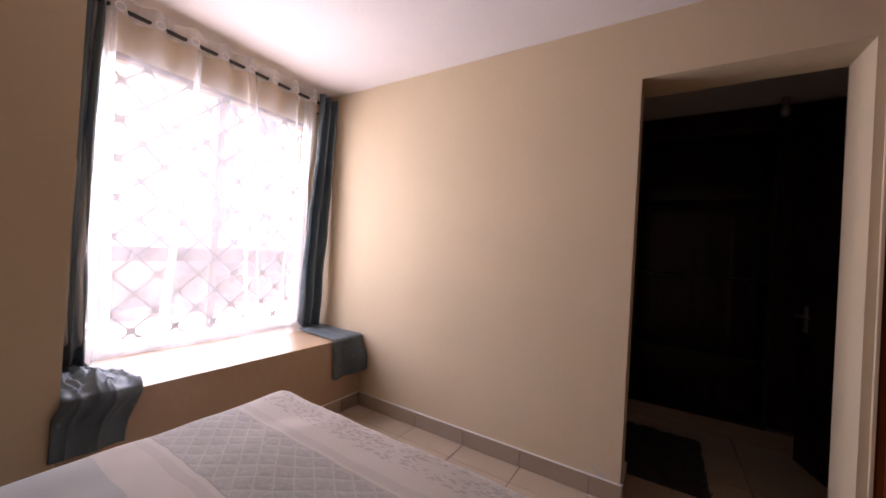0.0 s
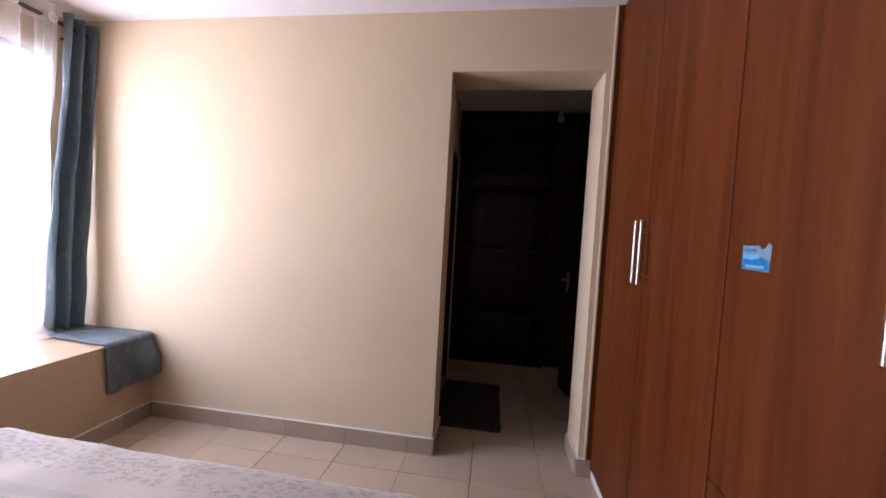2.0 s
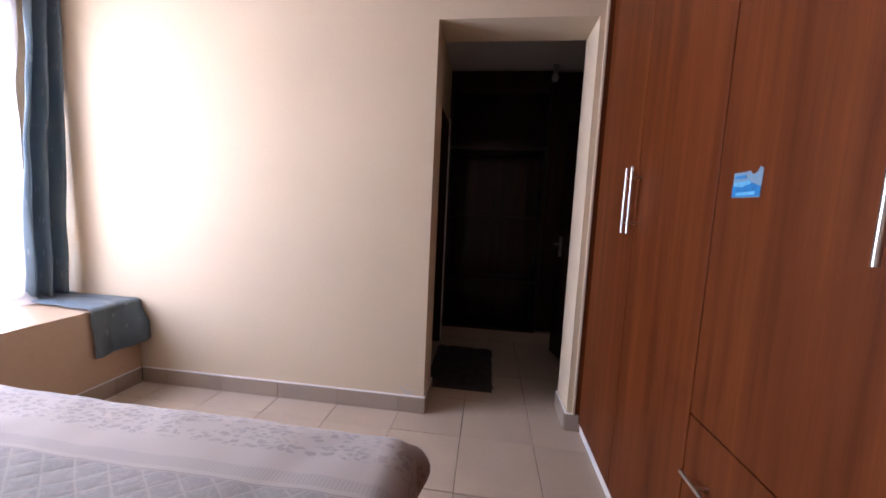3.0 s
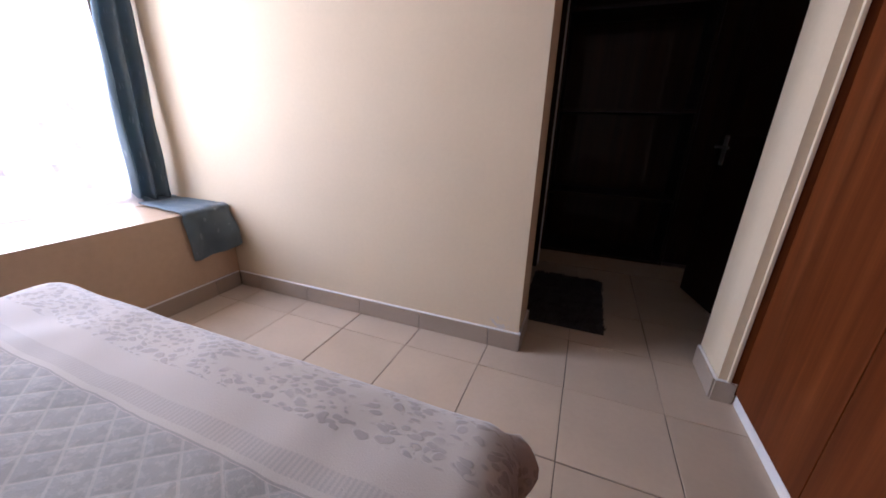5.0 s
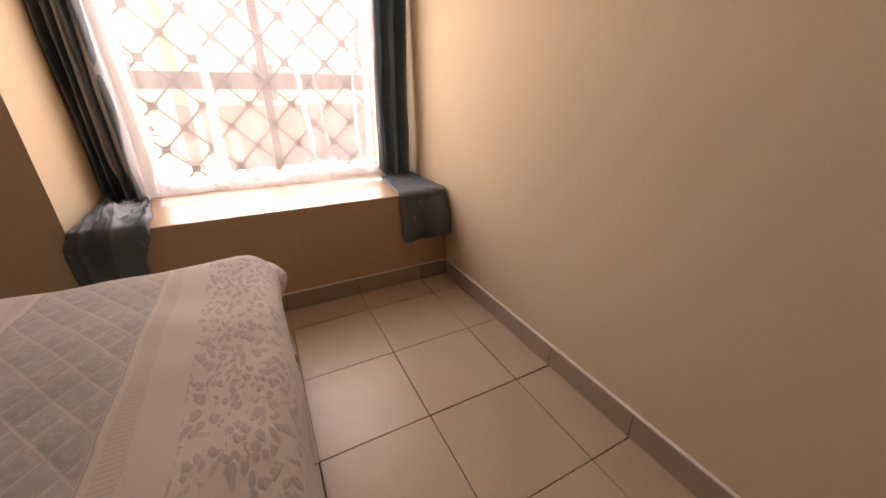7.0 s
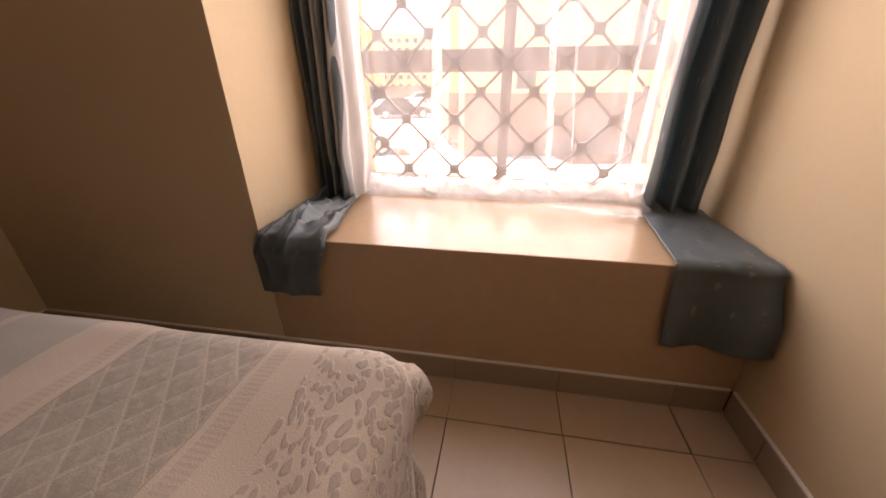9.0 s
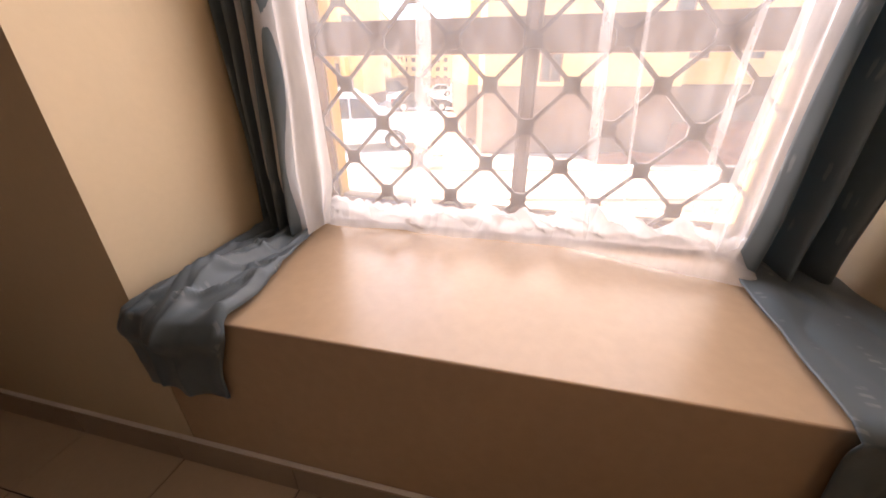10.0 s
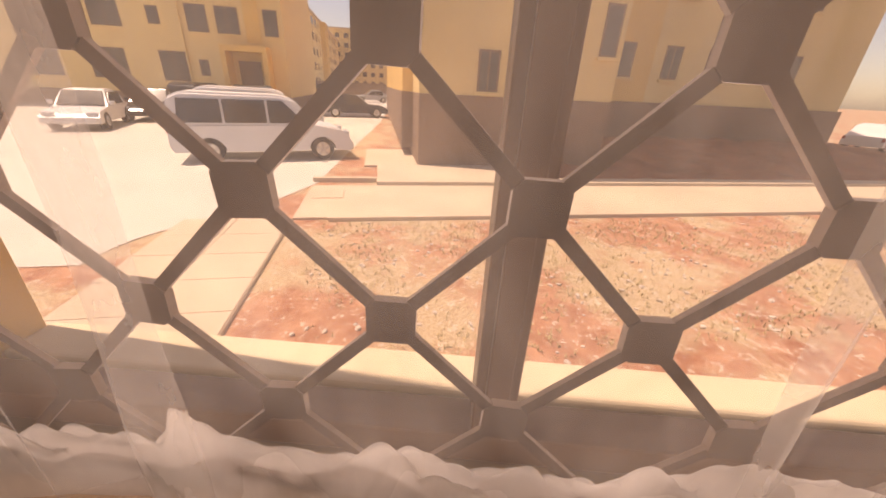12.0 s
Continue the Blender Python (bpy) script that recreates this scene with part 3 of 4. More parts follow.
def voile_hem(u, v):
    """Spare length of voile lying in loose folds at the foot of the window."""
    y = mix(-1.565, -0.225, u)
    fwd = mix(-0.592, -0.578, u) + 0.135 * ease((u - 0.60) / 0.40) + 0.022 * nz(u * 7, 1.0) + 0.010 * nz(u * 19, 4.0)
    x = mix(-0.614, fwd, v)
    slope = u * 9 + v * 1.3
    h = 0.040 + 0.060 * nz(slope, v * 1.6, 5) + 0.075 * abs(nz(u * 15 - v * 2.5, v * 2.4, 7)) + 0.046 * max(0.0, nz(u * 23 + v * 2, v * 1.5, 3)) + 0.016 * abs(nz(u * 41 + v * 4, v * 4.0, 1)) + 0.02 * ease((u - 0.7) / 0.3)
    hump = math.sin(math.pi * v ** 0.7) ** 0.7 if 0 < v < 1 else 0.0
    back = 0.075 * (1 - v) * (0.6 + 0.8 * nz(u * 11, 3.0))
    x = max(x, -0.614)
    return (x, y + 0.018 * nz(u * 14, v * 2, 9), 0.5725 + max(0.0, h) * hump + max(0.0, back))


def pleat(y0, half, lean, wide_at):
    """A soft overlapped fold running down the voile, widest at one height."""
    def f(u, v):
        a = (u - 0.5) * 2
        w = half * (0.5 + 0.5 * math.exp(-((v - wide_at) / 0.22) ** 2)) * (1 + 0.35 * nz(v * 7, y0 * 5))
        return (mix(-0.500, -0.594, ease(v * 1.1)) + 0.012 + 0.012 * math.cos(a * 1.5), y0 + a * w + lean * (v - 0.5) + 0.008 * nz(v * 4, y0 * 3) + 0.003 * nz(v * 15, y0), mix(2.50, 0.612, v))
    return f


for y0, half, lean, wa in ((-1.144, 0.033, -0.08, 1.0), (-0.720, 0.015, 0.15, 0.76), (-0.641, 0.006, 0.20, 0.6), (-0.375, 0.011, 0.03, 0.9)):
    cloth("pleat", 8, 40, pleat(y0, half, lean, wa), M_SHEER3, voile, "soft overlapped fold", thick=0)
cloth("voile", 260, 30, voile_main, M_SHEER, voile, thick=0)
cloth("heading", 160, 4, voile_head, M_SHEER2, voile, "denser white eyelet heading", thick=0)
cloth("gathered_edge", 50, 40, voile_bunch, M_SHEER5, voile, "gathered edge of the voile", thick=0)
cloth("gathered_strip", 36, 40, voile_strip, M_SHEER2, voile, "gathered end of the voile", thick=0)
cloth("hem", 260, 16, voile_hem, M_SHEER4, voile, "crumpled hem lying on the ledge", thick=0)
ey = None
for i in range(15):
    u = (i + 0.5) / 15
    bm = bmesh.new()
    pts = 14
    for a in range(pts):
        t0, t1 = 2 * math.pi * a / pts, 2 * math.pi * (a + 1) / pts
        tube(bm, (0, 0.022 * math.cos(t0), 0.022 * math.sin(t0)), (0, 0.022 * math.cos(t1), 0.022 * math.sin(t1)), 0.003, n=6)
    if ey is None:
        ey = part("eyelet", bm, M_STEEL, voile, "small metal ring")
    else:
        bm.free()
        ey = ey.copy()
        scene.collection.objects.link(ey)
    ey.location = (-0.500 + 0.035 * math.sin(u * math.pi * 15), mix(-1.555, -0.20, u), 2.53)

# ---- bed ----
bed = thing("bed", "double bed with a pale patterned cover draped to the floor", "bed")
part("base", boxes((0.60, 2.03, -2.93, -1.12, 0.06, 0.26), bevel=0.01), M_DARKWOOD, bed, "dark wooden bed base")
part("mattress", boxes((0.56, 2.07, -2.95, -1.09, 0.264, 0.50), bevel=0.05), M_MATTRESS, bed)
for x in (0.66, 1.97):
    for y in (-2.86, -1.19):
        part("leg", boxes((x - 0.03, x + 0.03, y - 0.03, y + 0.03, 0.0, 0.06)), M_DARKWOOD, bed)


def cover(u, v):
    """Top of the bed plus the drape at its foot and both sides; u runs across, v from head to foot."""
    wx, dy = 1.47, 1.855
    drop = 0.50
    sx = mix(-drop, wx + drop, u)
    sy = mix(0.0, dy + drop, v)
    ox = -sx if sx < 0 else (sx - wx if sx > wx else 0.0)
    oy = max(0.0, sy - dy)
    over = math.hypot(ox, oy) if (ox and oy) else max(ox, oy)
    R = 0.08
    px, py = min(max(sx, 0.0), wx), min(sy, dy)
    puff = 0.012 * nz(sx * 2.3, sy * 2.3) + 0.006 * nz(sx * 7, sy * 7, 3)
    sag = -0.02 * ease((sy - dy + 0.35) / 0.35) * 0.5
    puff += 0.024 * math.exp(-((sx + 0.0) ** 2 + (sy - dy) ** 2) / 0.02)
    if over <= 0:
        return (0.568 + px, -2.950 + py, 0.568 + puff + sag)
    q = over / R
    arc = math.pi / 2
    if q < arc:
        out, down = R * math.sin(q), R * (1 - math.cos(q))
    else:
        out, down = R, R + (over - R * arc)
    n = math.hypot(ox, oy)
    wave = 0.020 * nz((sx + sy) * 4.0, 2.0) * min(1, down / 0.2) + (0.022 * math.sin((sx - sy) * 9) if ox and oy else 0.006 * math.sin((sx + sy) * 13)) * min(1, down / 0.3)
    dirx = (-1 if sx < 0 else 1) * ox / n
    diry = oy / n
    flare = 0.02 * min(1, down / 0.3)
    ear = 0.045 * math.exp(-((over - 0.15) / 0.06) ** 2) if ox > 0.05 and oy > 0.05 else 0.0
    spread = out + flare * 0.6 + wave + ear
    return (0.568 + px + dirx * spread, -2.950 + py + diry * spread, max(0.012, 0.568 + puff * (1.0 - 0.5 * min(1, down / 0.1)) + sag - down))


cloth("bedspread", 120, 120, cover, M_BED, bed, "pale grey-white spread with flower border and lattice quilting", 0.008)

# ---- wardrobe ----
ward = thing("wardrobe", "full-height red-brown wooden wardrobe with steel bar handles", "wardrobe")
FX = 2.900
part("body", boxes((FX, 3.50, -3.0, -0.004, 0.05, 2.648)), M_WOOD, ward)
part("plinth", boxes((2.888, 3.48, -3.0, -0.004, 0.0, 0.048)), M_WHITE, ward, "off-white painted plinth strip")
part("filler_strip", boxes((2.856, FX, -0.013, -0.002, 0.05, 2.648)), M_WOOD, ward, "narrow wooden filler against the wall")
part("edge_trim", boxes((2.842, 2.855, -0.016, -0.002, 0.105, 2.648), bevel=0.002), M_WALL, ward, "thin pale trim against the wall")
part("top_filler", boxes((FX - 0.016, FX - 0.001, -3.0, -0.014, 2.568, 2.647), bevel=0.0015), M_WOOD, ward, "filler board below the ceiling")


def door_panel(y0, y1, z0, z1, name="door"):
    return part(name, boxes((FX - 0.02, FX - 0.001, y0 + 0.0022, y1 - 0.0022, z0, z1), bevel=0.0016), M_WOOD, ward)


def bar_handle(panel, a, b, r=0.006, off=0.042):
    a, b = Vector(a), Vector(b)
    bm = bmesh.new()
    face = FX - 0.02
    tube(bm, (face - off, *a), (face - off, *b), r, n=14)
    for t in (0.16, 0.84):
        q = a.lerp(b, t)
        tube(bm, (face - off, *q), (face, *q), r * 0.75, n=10)
    return part("handle", bm, M_STEEL, panel, "brushed steel bar handle", True)


for y0, y1, hy in ((-0.515, -0.014, -0.487), (-1.025, -0.515, -0.543)):
    d = door_panel(y0, y1, 0.06, 2.563)
    bar_handle(d, (hy, 1.190), (hy, 1.455), 0.0055, 0.036)
for y0, y1, hy in ((-1.505, -1.025, -1.470), (-1.975, -1.505, -1.540)):
    d = door_panel(y0, y1, 0.715, 2.563)
    bar_handle(d, (hy, 1.19), (hy, 1.485), 0.0052, 0.040)
    for z0, z1 in ((0.06, 0.385), (0.39, 0.71)):
        d = door_panel(y0, y1, z0, z1, "drawer")
        c = (y0 + y1) / 2
        bar_handle(d, (c - 0.19, z1 - 0.14), (c + 0.19, z1 - 0.14), 0.006, 0.034)
for y0, y1, hy in ((-2.46, -1.975, -2.43), (-2.975, -2.46, -2.49)):
    d = door_panel(y0, y1, 0.06, 2.563)
    bar_handle(d, (hy, 1.190), (hy, 1.455), 0.0055, 0.036)

# torn sticker on the wardrobe door
st = thing("sticker", "torn blue and white paper sticker on the wardrobe door", "sticker")
SX = FX - 0.0212


def flat(name, pts, x, material, label=""):
    bm = bmesh.new()
    f = bm.faces.new([bm.verts.new((x, -1.133 + (y + 1.105) * 0.88, 1.337 + (z - 1.337) * 0.9)) for y, z in pts])
    r = bmesh.ops.extrude_face_region(bm, geom=[f])
    bmesh.ops.translate(bm, verts=[v for v in r["geom"] if isinstance(v, bmesh.types.BMVert)], vec=(0.0006, 0, 0))
    return part(name, bm, material, st, label)


flat("paper", ((-1.052, 1.304), (-1.155, 1.302), (-1.157, 1.372), (-1.146, 1.378), (-1.138, 1.366), (-1.124, 1.360), (-1.112, 1.371), (-1.096, 1.369), (-1.052, 1.370)), SX, M_CARD_W)
flat("blue_field", ((-1.053, 1.306), (-1.154, 1.304), (-1.155, 1.328), (-1.125, 1.340), (-1.090, 1.332), (-1.053, 1.338)), SX - 0.0008, M_CARD_B, "deep blue printed field")
flat("light_field", ((-1.060, 1.334), (-1.090, 1.330), (-1.120, 1.338), (-1.118, 1.347), (-1.085, 1.344), (-1.060, 1.346)), SX - 0.0016, M_CARD_L, "light blue printed field")
for k, (y0, y1, z) in enumerate(((-1.062, -1.104, 1.357), (-1.070, -1.140, 1.313))):
    flat("print_line", ((y0, z - 0.004), (y1, z - 0.004), (y1, z + 0.004), (y0, z + 0.004)), SX - 0.0024, M_CARD_L if k else M_CARD_B, "illegible printed line")

# ---- corridor ----
closet = thing("closet", "dark brown built-in closet with open shelves in the corridor", "closet")
part("plinth", boxes((1.885, 3.155, 1.37, 1.745, 0.0, 0.118)), M_SKIRT, closet, "pale tiled plinth")
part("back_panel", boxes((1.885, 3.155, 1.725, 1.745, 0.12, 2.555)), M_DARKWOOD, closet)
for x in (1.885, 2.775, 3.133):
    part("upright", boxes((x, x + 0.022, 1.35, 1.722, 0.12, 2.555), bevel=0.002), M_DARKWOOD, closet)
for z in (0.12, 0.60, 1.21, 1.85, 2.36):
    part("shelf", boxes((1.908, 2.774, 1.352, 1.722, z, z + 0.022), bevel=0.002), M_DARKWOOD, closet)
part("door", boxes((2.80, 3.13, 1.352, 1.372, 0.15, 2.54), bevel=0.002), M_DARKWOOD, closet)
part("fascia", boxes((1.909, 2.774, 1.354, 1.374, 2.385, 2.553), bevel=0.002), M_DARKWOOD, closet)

cd = thing("corridor_door", "dark brown wooden door standing ajar in the corridor", "door", at=(3.155, 0.47, 0.0))
cd.rotation_euler = (0, 0, radians(14))
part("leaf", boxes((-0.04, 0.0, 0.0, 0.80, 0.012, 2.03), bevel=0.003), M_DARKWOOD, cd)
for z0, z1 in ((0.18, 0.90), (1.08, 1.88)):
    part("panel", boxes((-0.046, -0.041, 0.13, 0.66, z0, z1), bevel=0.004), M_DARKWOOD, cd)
hd = part("lock_plate", boxes((-0.050, -0.041, 0.705, 0.745, 0.90, 1.08), bevel=0.003), M_STEEL, cd, "brushed steel lock plate")
bm = tube(bmesh.new(), (-0.05, 0.725, 1.01), (-0.095, 0.725, 1.01), 0.009)
tube(bm, (-0.092, 0.735, 1.01), (-0.092, 0.61, 1.01), 0.009)
part("lever", bm, M_STEEL, hd, "steel lever handle", True)

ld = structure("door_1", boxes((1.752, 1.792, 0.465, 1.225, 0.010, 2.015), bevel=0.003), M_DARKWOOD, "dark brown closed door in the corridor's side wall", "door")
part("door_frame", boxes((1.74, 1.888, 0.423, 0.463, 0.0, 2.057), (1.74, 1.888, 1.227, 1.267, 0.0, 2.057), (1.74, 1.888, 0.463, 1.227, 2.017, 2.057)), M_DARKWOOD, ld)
part("architrave", boxes((1.881, 1.896, 1.270, 1.315, 0.0, 2.10)), M_WHITE, ld, "off-white edge strip")

bulb = thing("lamp_holder", "white lamp holder with a bulb below the corridor ceiling", "lamp")
part("holder", tube(bmesh.new(), (2.80, 1.25, 2.559), (2.80, 1.25, 2.50), 0.026, 0.02, 16), M_BULB, bulb, round_shading=True)
bm = bmesh.new()
bmesh.ops.create_uvsphere(bm, u_segments=16, v_segments=10, radius=0.03, matrix=Matrix.Translation((2.80, 1.25, 2.455)) @ Matrix.Diagonal((1, 1, 1.25, 1)))
tube(bm, (2.80, 1.25, 2.50), (2.80, 1.25, 2.475), 0.015, 0.02, 14)
part("bulb", bm, M_BULB, bulb, "unlit glass bulb", True)

# shaggy mat: a slab with many short tufts
mat = thing("door_mat", "dark grey shaggy mat on the corridor floor", "mat")
part("backing", boxes((1.905, 2.385, 0.335, 1.10, 0.0, 0.010), bevel=0.003), M_RUG, mat)
bm = bmesh.new()
rng = random.Random(11)
for i in range(3200):
    x, y = rng.uniform(1.905, 2.388), rng.uniform(0.330, 1.105)
    a = rng.uniform(0, 6.28)
    w, h = rng.uniform(0.004, 0.008), rng.uniform(0.012, 0.024)
    tip = bm.verts.new((x + math.cos(a) * 0.012, y + math.sin(a) * 0.012, 0.009 + h))
    base = [bm.verts.new((x + w * math.cos(a + t), y + w * math.sin(a + t), 0.009)) for t in (0.9, 3.0, 5.1)]
    for k in range(3):
        bm.faces.new((base[k], base[(k + 1) % 3], tip))
tagged(part("shag", bm, M_RUG, mat), kind="stuff")

# ---- outside ----
CY, CX = -0.921, -0.374


OUT = Matrix.Translation((CX, CY, -1.23)) @ Matrix(((-0.235, -0.972, 0, 0), (0.972, -0.235, 0, 0), (0, 0, 1, 0), (0, 0, 0, 1)))


def outdoors(name, bm, material, label, category):
    ob = structure(name, bm, material, label, category)
    ob.matrix_world = OUT
    return ob


structure("ground", boxes((-900, -0.78, -900, 900, -1.6, -1.23)), M_SOIL, "red soil ground with dry grass patches", "ground")
bm = bmesh.new()
edge = [(-60, 4.4)] + [(-2.6 - 1.1 * math.cos(a), 4.6 + 1.5 * math.sin(a) * 1.0) for a in [math.pi * k / 16 for k in range(0, 9)]] + [(-1.45, 8.7), (-1.0, 13.0), (0.2, 24.0), (3.0, 60.0), (10.0, 110.0), (-60, 110.0)]
f = bm.faces.new([bm.verts.new((u, w, 0.012)) for u, w in edge])
outdoors("road", bm, M_ROAD, "sun-bleached concrete road and parking area", "road")
path = outdoors("pavement", boxes((-3.2, -1.5, 2.6, 6.12, -0.05, 0.05), (-1.5, 40.0, 6.15, 8.35, -0.05, 0.05)), M_CONCRETE, "pale concrete footpath between soil strips", "pavement")
outdoors("pavement_apron", boxes((-0.03, 4.2, 8.46, 10.56, -0.05, 0.10), (4.2, 40, 8.46, 8.95, -0.05, 0.10), (-0.4, 1.2, 10.6, 13.5, -0.05, 0.06)), M_CONCRETE, "pale concrete apron along the building", "pavement")
outdoors("kerb", boxes((-0.05, 14.0, 8.35, 8.46, -0.05, 0.14), (-1.56, -0.05, 8.80, 8.92, -0.05, 0.12), (-0.9, 14.0, 6.04, 6.14, -0.05, 0.08), bevel=0.012), M_CONCRETE, "low concrete kerbs along the footpath", "kerb")
bm = bmesh.new()
nu, nw = 60, 24
gr = [[bm.verts.new((4.2 + 18 * i / nu, 8.95 + 5.62 * j / nw, 0.02 + (0.62 * ease(j / nw) + 0.10 * nz(i * 0.31, j * 0.31) + 0.05 * nz(i * 0.9, j * 0.9)) * ease(i / 6))) for j in range(nw + 1)] for i in range(nu + 1)]
for i in range(nu):
    for j in range(nw):
        bm.faces.new((gr[i][j], gr[i + 1][j], gr[i + 1][j + 1], gr[i][j + 1]))
outdoors("soil_bank", bm, M_BANK, "bank of bare red soil against the building", "ground")
for k in range(5):
    for u0, u1 in ((-3.19, -2.36), (-2.35, -1.51)):
        part("slab", boxes((u0, u1, 2.62 + k * 0.70, 3.31 + k * 0.70, 0.05, 0.064), bevel=0.005), M_CONCRETE, path)

mh = thing("manhole_cover", "square concrete manhole cover set in the footpath", "manhole cover")
mh.matrix_world = OUT
part("lid", boxes((-1.35, -0.75, 7.3, 7.9, 0.05, 0.066), bevel=0.004), M_CONCRETE, mh)


def window_unit(parent, m, w, h, bars=1):
    """A window with frame, panes and sill, its middle at m; local x across, y into the wall."""
    o = part("window", boxes((-w / 2, w / 2, -0.02, 0.06, -h / 2, -h / 2 + 0.06), (-w / 2, w / 2, -0.02, 0.06, h / 2 - 0.06, h / 2), (-w / 2, -w / 2 + 0.06, -0.02, 0.06, -h / 2 + 0.06, h / 2 - 0.06), (w / 2 - 0.06, w / 2, -0.02, 0.06, -h / 2 + 0.06, h / 2 - 0.06), *[(-w / 2 + w * (k + 1) / (bars + 1) - 0.025, -w / 2 + w * (k + 1) / (bars + 1) + 0.025, -0.015, 0.05, -h / 2 + 0.06, h / 2 - 0.06) for k in range(bars)]), M_BRONZE, parent)
    o.matrix_basis = m
    part("pane", boxes((-w / 2 + 0.05, w / 2 - 0.05, -0.012, -0.004, -h / 2 + 0.05, h / 2 - 0.05)), M_WIN, o)
    part("sill", boxes((-w / 2 - 0.08, w / 2 + 0.08, -0.12, 0.0, -h / 2 - 0.10, -h / 2 - 0.01)), M_PLASTER2, o)
    return o


near = thing("apartment_building", "ochre apartment block with a grey-brown plinth opposite the window", "building")
near.matrix_world = OUT
STOREY = 2.9
# Sun and shade on these walls are put in as paler and deeper ochre.
part("wall", boxes((1.17, 7.05, 10.6, 30, 2.06, 14.0)), M_PLASTER2, near, "ochre plaster wall, sunlight put into its paler colour")
part("wall", boxes((7.05, 11.2, 14.6, 30, 2.06, 14.0)), M_PLASTER, near, "ochre recessed wall, shade put into its deeper colour")
part("wall", boxes((11.2, 22.0, 14.75, 30, 2.06, 14.0)), M_PLASTER2, near, "pale ochre recessed wall")
part("plinth", boxes((1.17, 7.05, 10.56, 30, 0.0, 2.06)), M_PLINTH, near, "grey-brown rendered plinth")
part("plinth", boxes((0.80, 1.17, 12.4, 30, 0.32, 2.06)), M_PLINTH, near)
part("wall", boxes((0.84, 1.17, 12.44, 30, 2.06, 14.0)), M_PLASTER, near)
part("plinth", boxes((7.05, 22.0, 14.56, 30, 0.0, 2.06)), M_PLINTH, near)
part("roof", boxes((0.6, 22.4, 10.2, 30.4, 14.0, 14.25)), M_CONCRETE, near)
for s in range(4):
    z = 3.9 + s * STOREY
    window_unit(near, pose(6.6, 10.6, z, 0, 0, 0), 0.55, 1.3, 0)
    window_unit(near, pose(3.1, 10.6, z - (1.2 if s == 0 else 0), 0, 0, 0), 0.62, 1.05 if s == 0 else 1.3, 1)
    for u, w in ((9.6, 1.4), (12.2, 0.8), (14.6, 1.5), (18.0, 1.4)):
        window_unit(near, pose(u, 14.6 if u < 11.2 else 14.75, z - 0.3, 0, 0, 0), w, 1.25, 1)
part("drainpipe", tube(bmesh.new(), (8.1, 14.5, 0.1), (8.1, 14.5, 13.8), 0.06), M_PLASTER2, near, round_shading=True)

left_block = thing("apartment_building", "long pale ochre apartment block down the street", "building")
left_block.matrix_world = OUT
part("wall", boxes((-26, -13.0, 46, 150, 0.0, 15.0)), M_PLASTER2, left_block)
part("plinth", boxes((-26, -12.95, 46, 150, 0.0, 0.9)), M_PLINTH, left_block)
part("roof", boxes((-26.4, -12.6, 45.6, 150.4, 15.0, 15.3)), M_CONCRETE, left_block)
for w0 in (72.0, 104.0):
    part("stair_tower", boxes((-13.0, -11.8, w0, w0 + 5.0, 0.0, 15.2)), M_PLASTER, left_block, "projecting ochre stair tower")
    part("entrance", boxes((-11.8, -11.7, w0 + 1.5, w0 + 3.4, 0.0, 2.5)), M_DARKWOOD, left_block, "brown entrance door")
for s in range(5):
    for k in range(21):
        w = 50.0 + k * 4.6
        if 71 < w < 78.5 or 103 < w < 110:
            continue
        big = k % 3 != 2
        window_unit(left_block, pose(-13.0, w, 2.15 + s * 2.9, 0, 0, 90), 2.7 if big else 0.9, 1.5 if big else 1.0, 2 if big else 0)

court = thing("apartment_building", "pale ochre apartment block facing the parking area, brown entrance", "building")
court.matrix_world = OUT
FW = 29.0
part("wall", boxes((-34, -6.0, FW, FW + 12, 0.0, 15.0)), M_PLASTER2, court)
part("plinth", boxes((-34, -5.95, FW - 0.05, FW + 12, 0.0, 1.0)), M_PLINTH, court, "grey-brown rendered plinth")
part("roof", boxes((-34.4, -5.6, FW - 0.4, FW + 12.4, 15.0, 15.3)), M_CONCRETE, court)
part("porch", boxes((-9.75, -9.45, FW - 1.3, FW - 0.06, 0.0, 3.7), (-7.25, -6.95, FW - 1.3, FW - 0.06, 0.0, 3.7), (-9.75, -6.95, FW - 1.3, FW - 0.06, 3.7, 4.05)), M_PLASTER, court, "ochre entrance porch")
part("entrance", boxes((-9.1, -7.7, FW - 0.12, FW - 0.06, 0.0, 3.2), bevel=0.01), M_BRONZE, court, "brown double entrance door")
# No recess is cut: a flat deeper ochre strip carries its shade.
part("stair_shade_strip", boxes((-8.35, -7.45, FW - 0.09, FW - 0.06, 4.3, 14.6)), M_PLASTER, court, "flat ochre strip, a stair recess's shade in its deeper colour")
for s in range(5):
    row = ((-24.6, 2.0), (-20.6, 2.0), (-16.9, 2.1), (-13.1, 1.6), (-11.3, 0.6)) if s == 0 else ((-24.6, 1.8), (-20.6, 1.8), (-16.4, 1.7), (-13.7, 0.7), (-11.2, 1.25), (-9.4, 1.4), (-6.75, 0.9))
    for u, w in row:
        window_unit(court, pose(u, FW, 2.65 + s * 2.85, 0, 0, 0), w, 1.0 if w < 0.8 else 1.8 if s == 0 else 1.55, 1 if w > 1 else 0)
part("drainpipe", tube(bmesh.new(), (-12.2, FW - 0.1, 0.2), (-12.2, FW - 0.1, 14.8), 0.06), M_PLASTER2, court, round_shading=True)

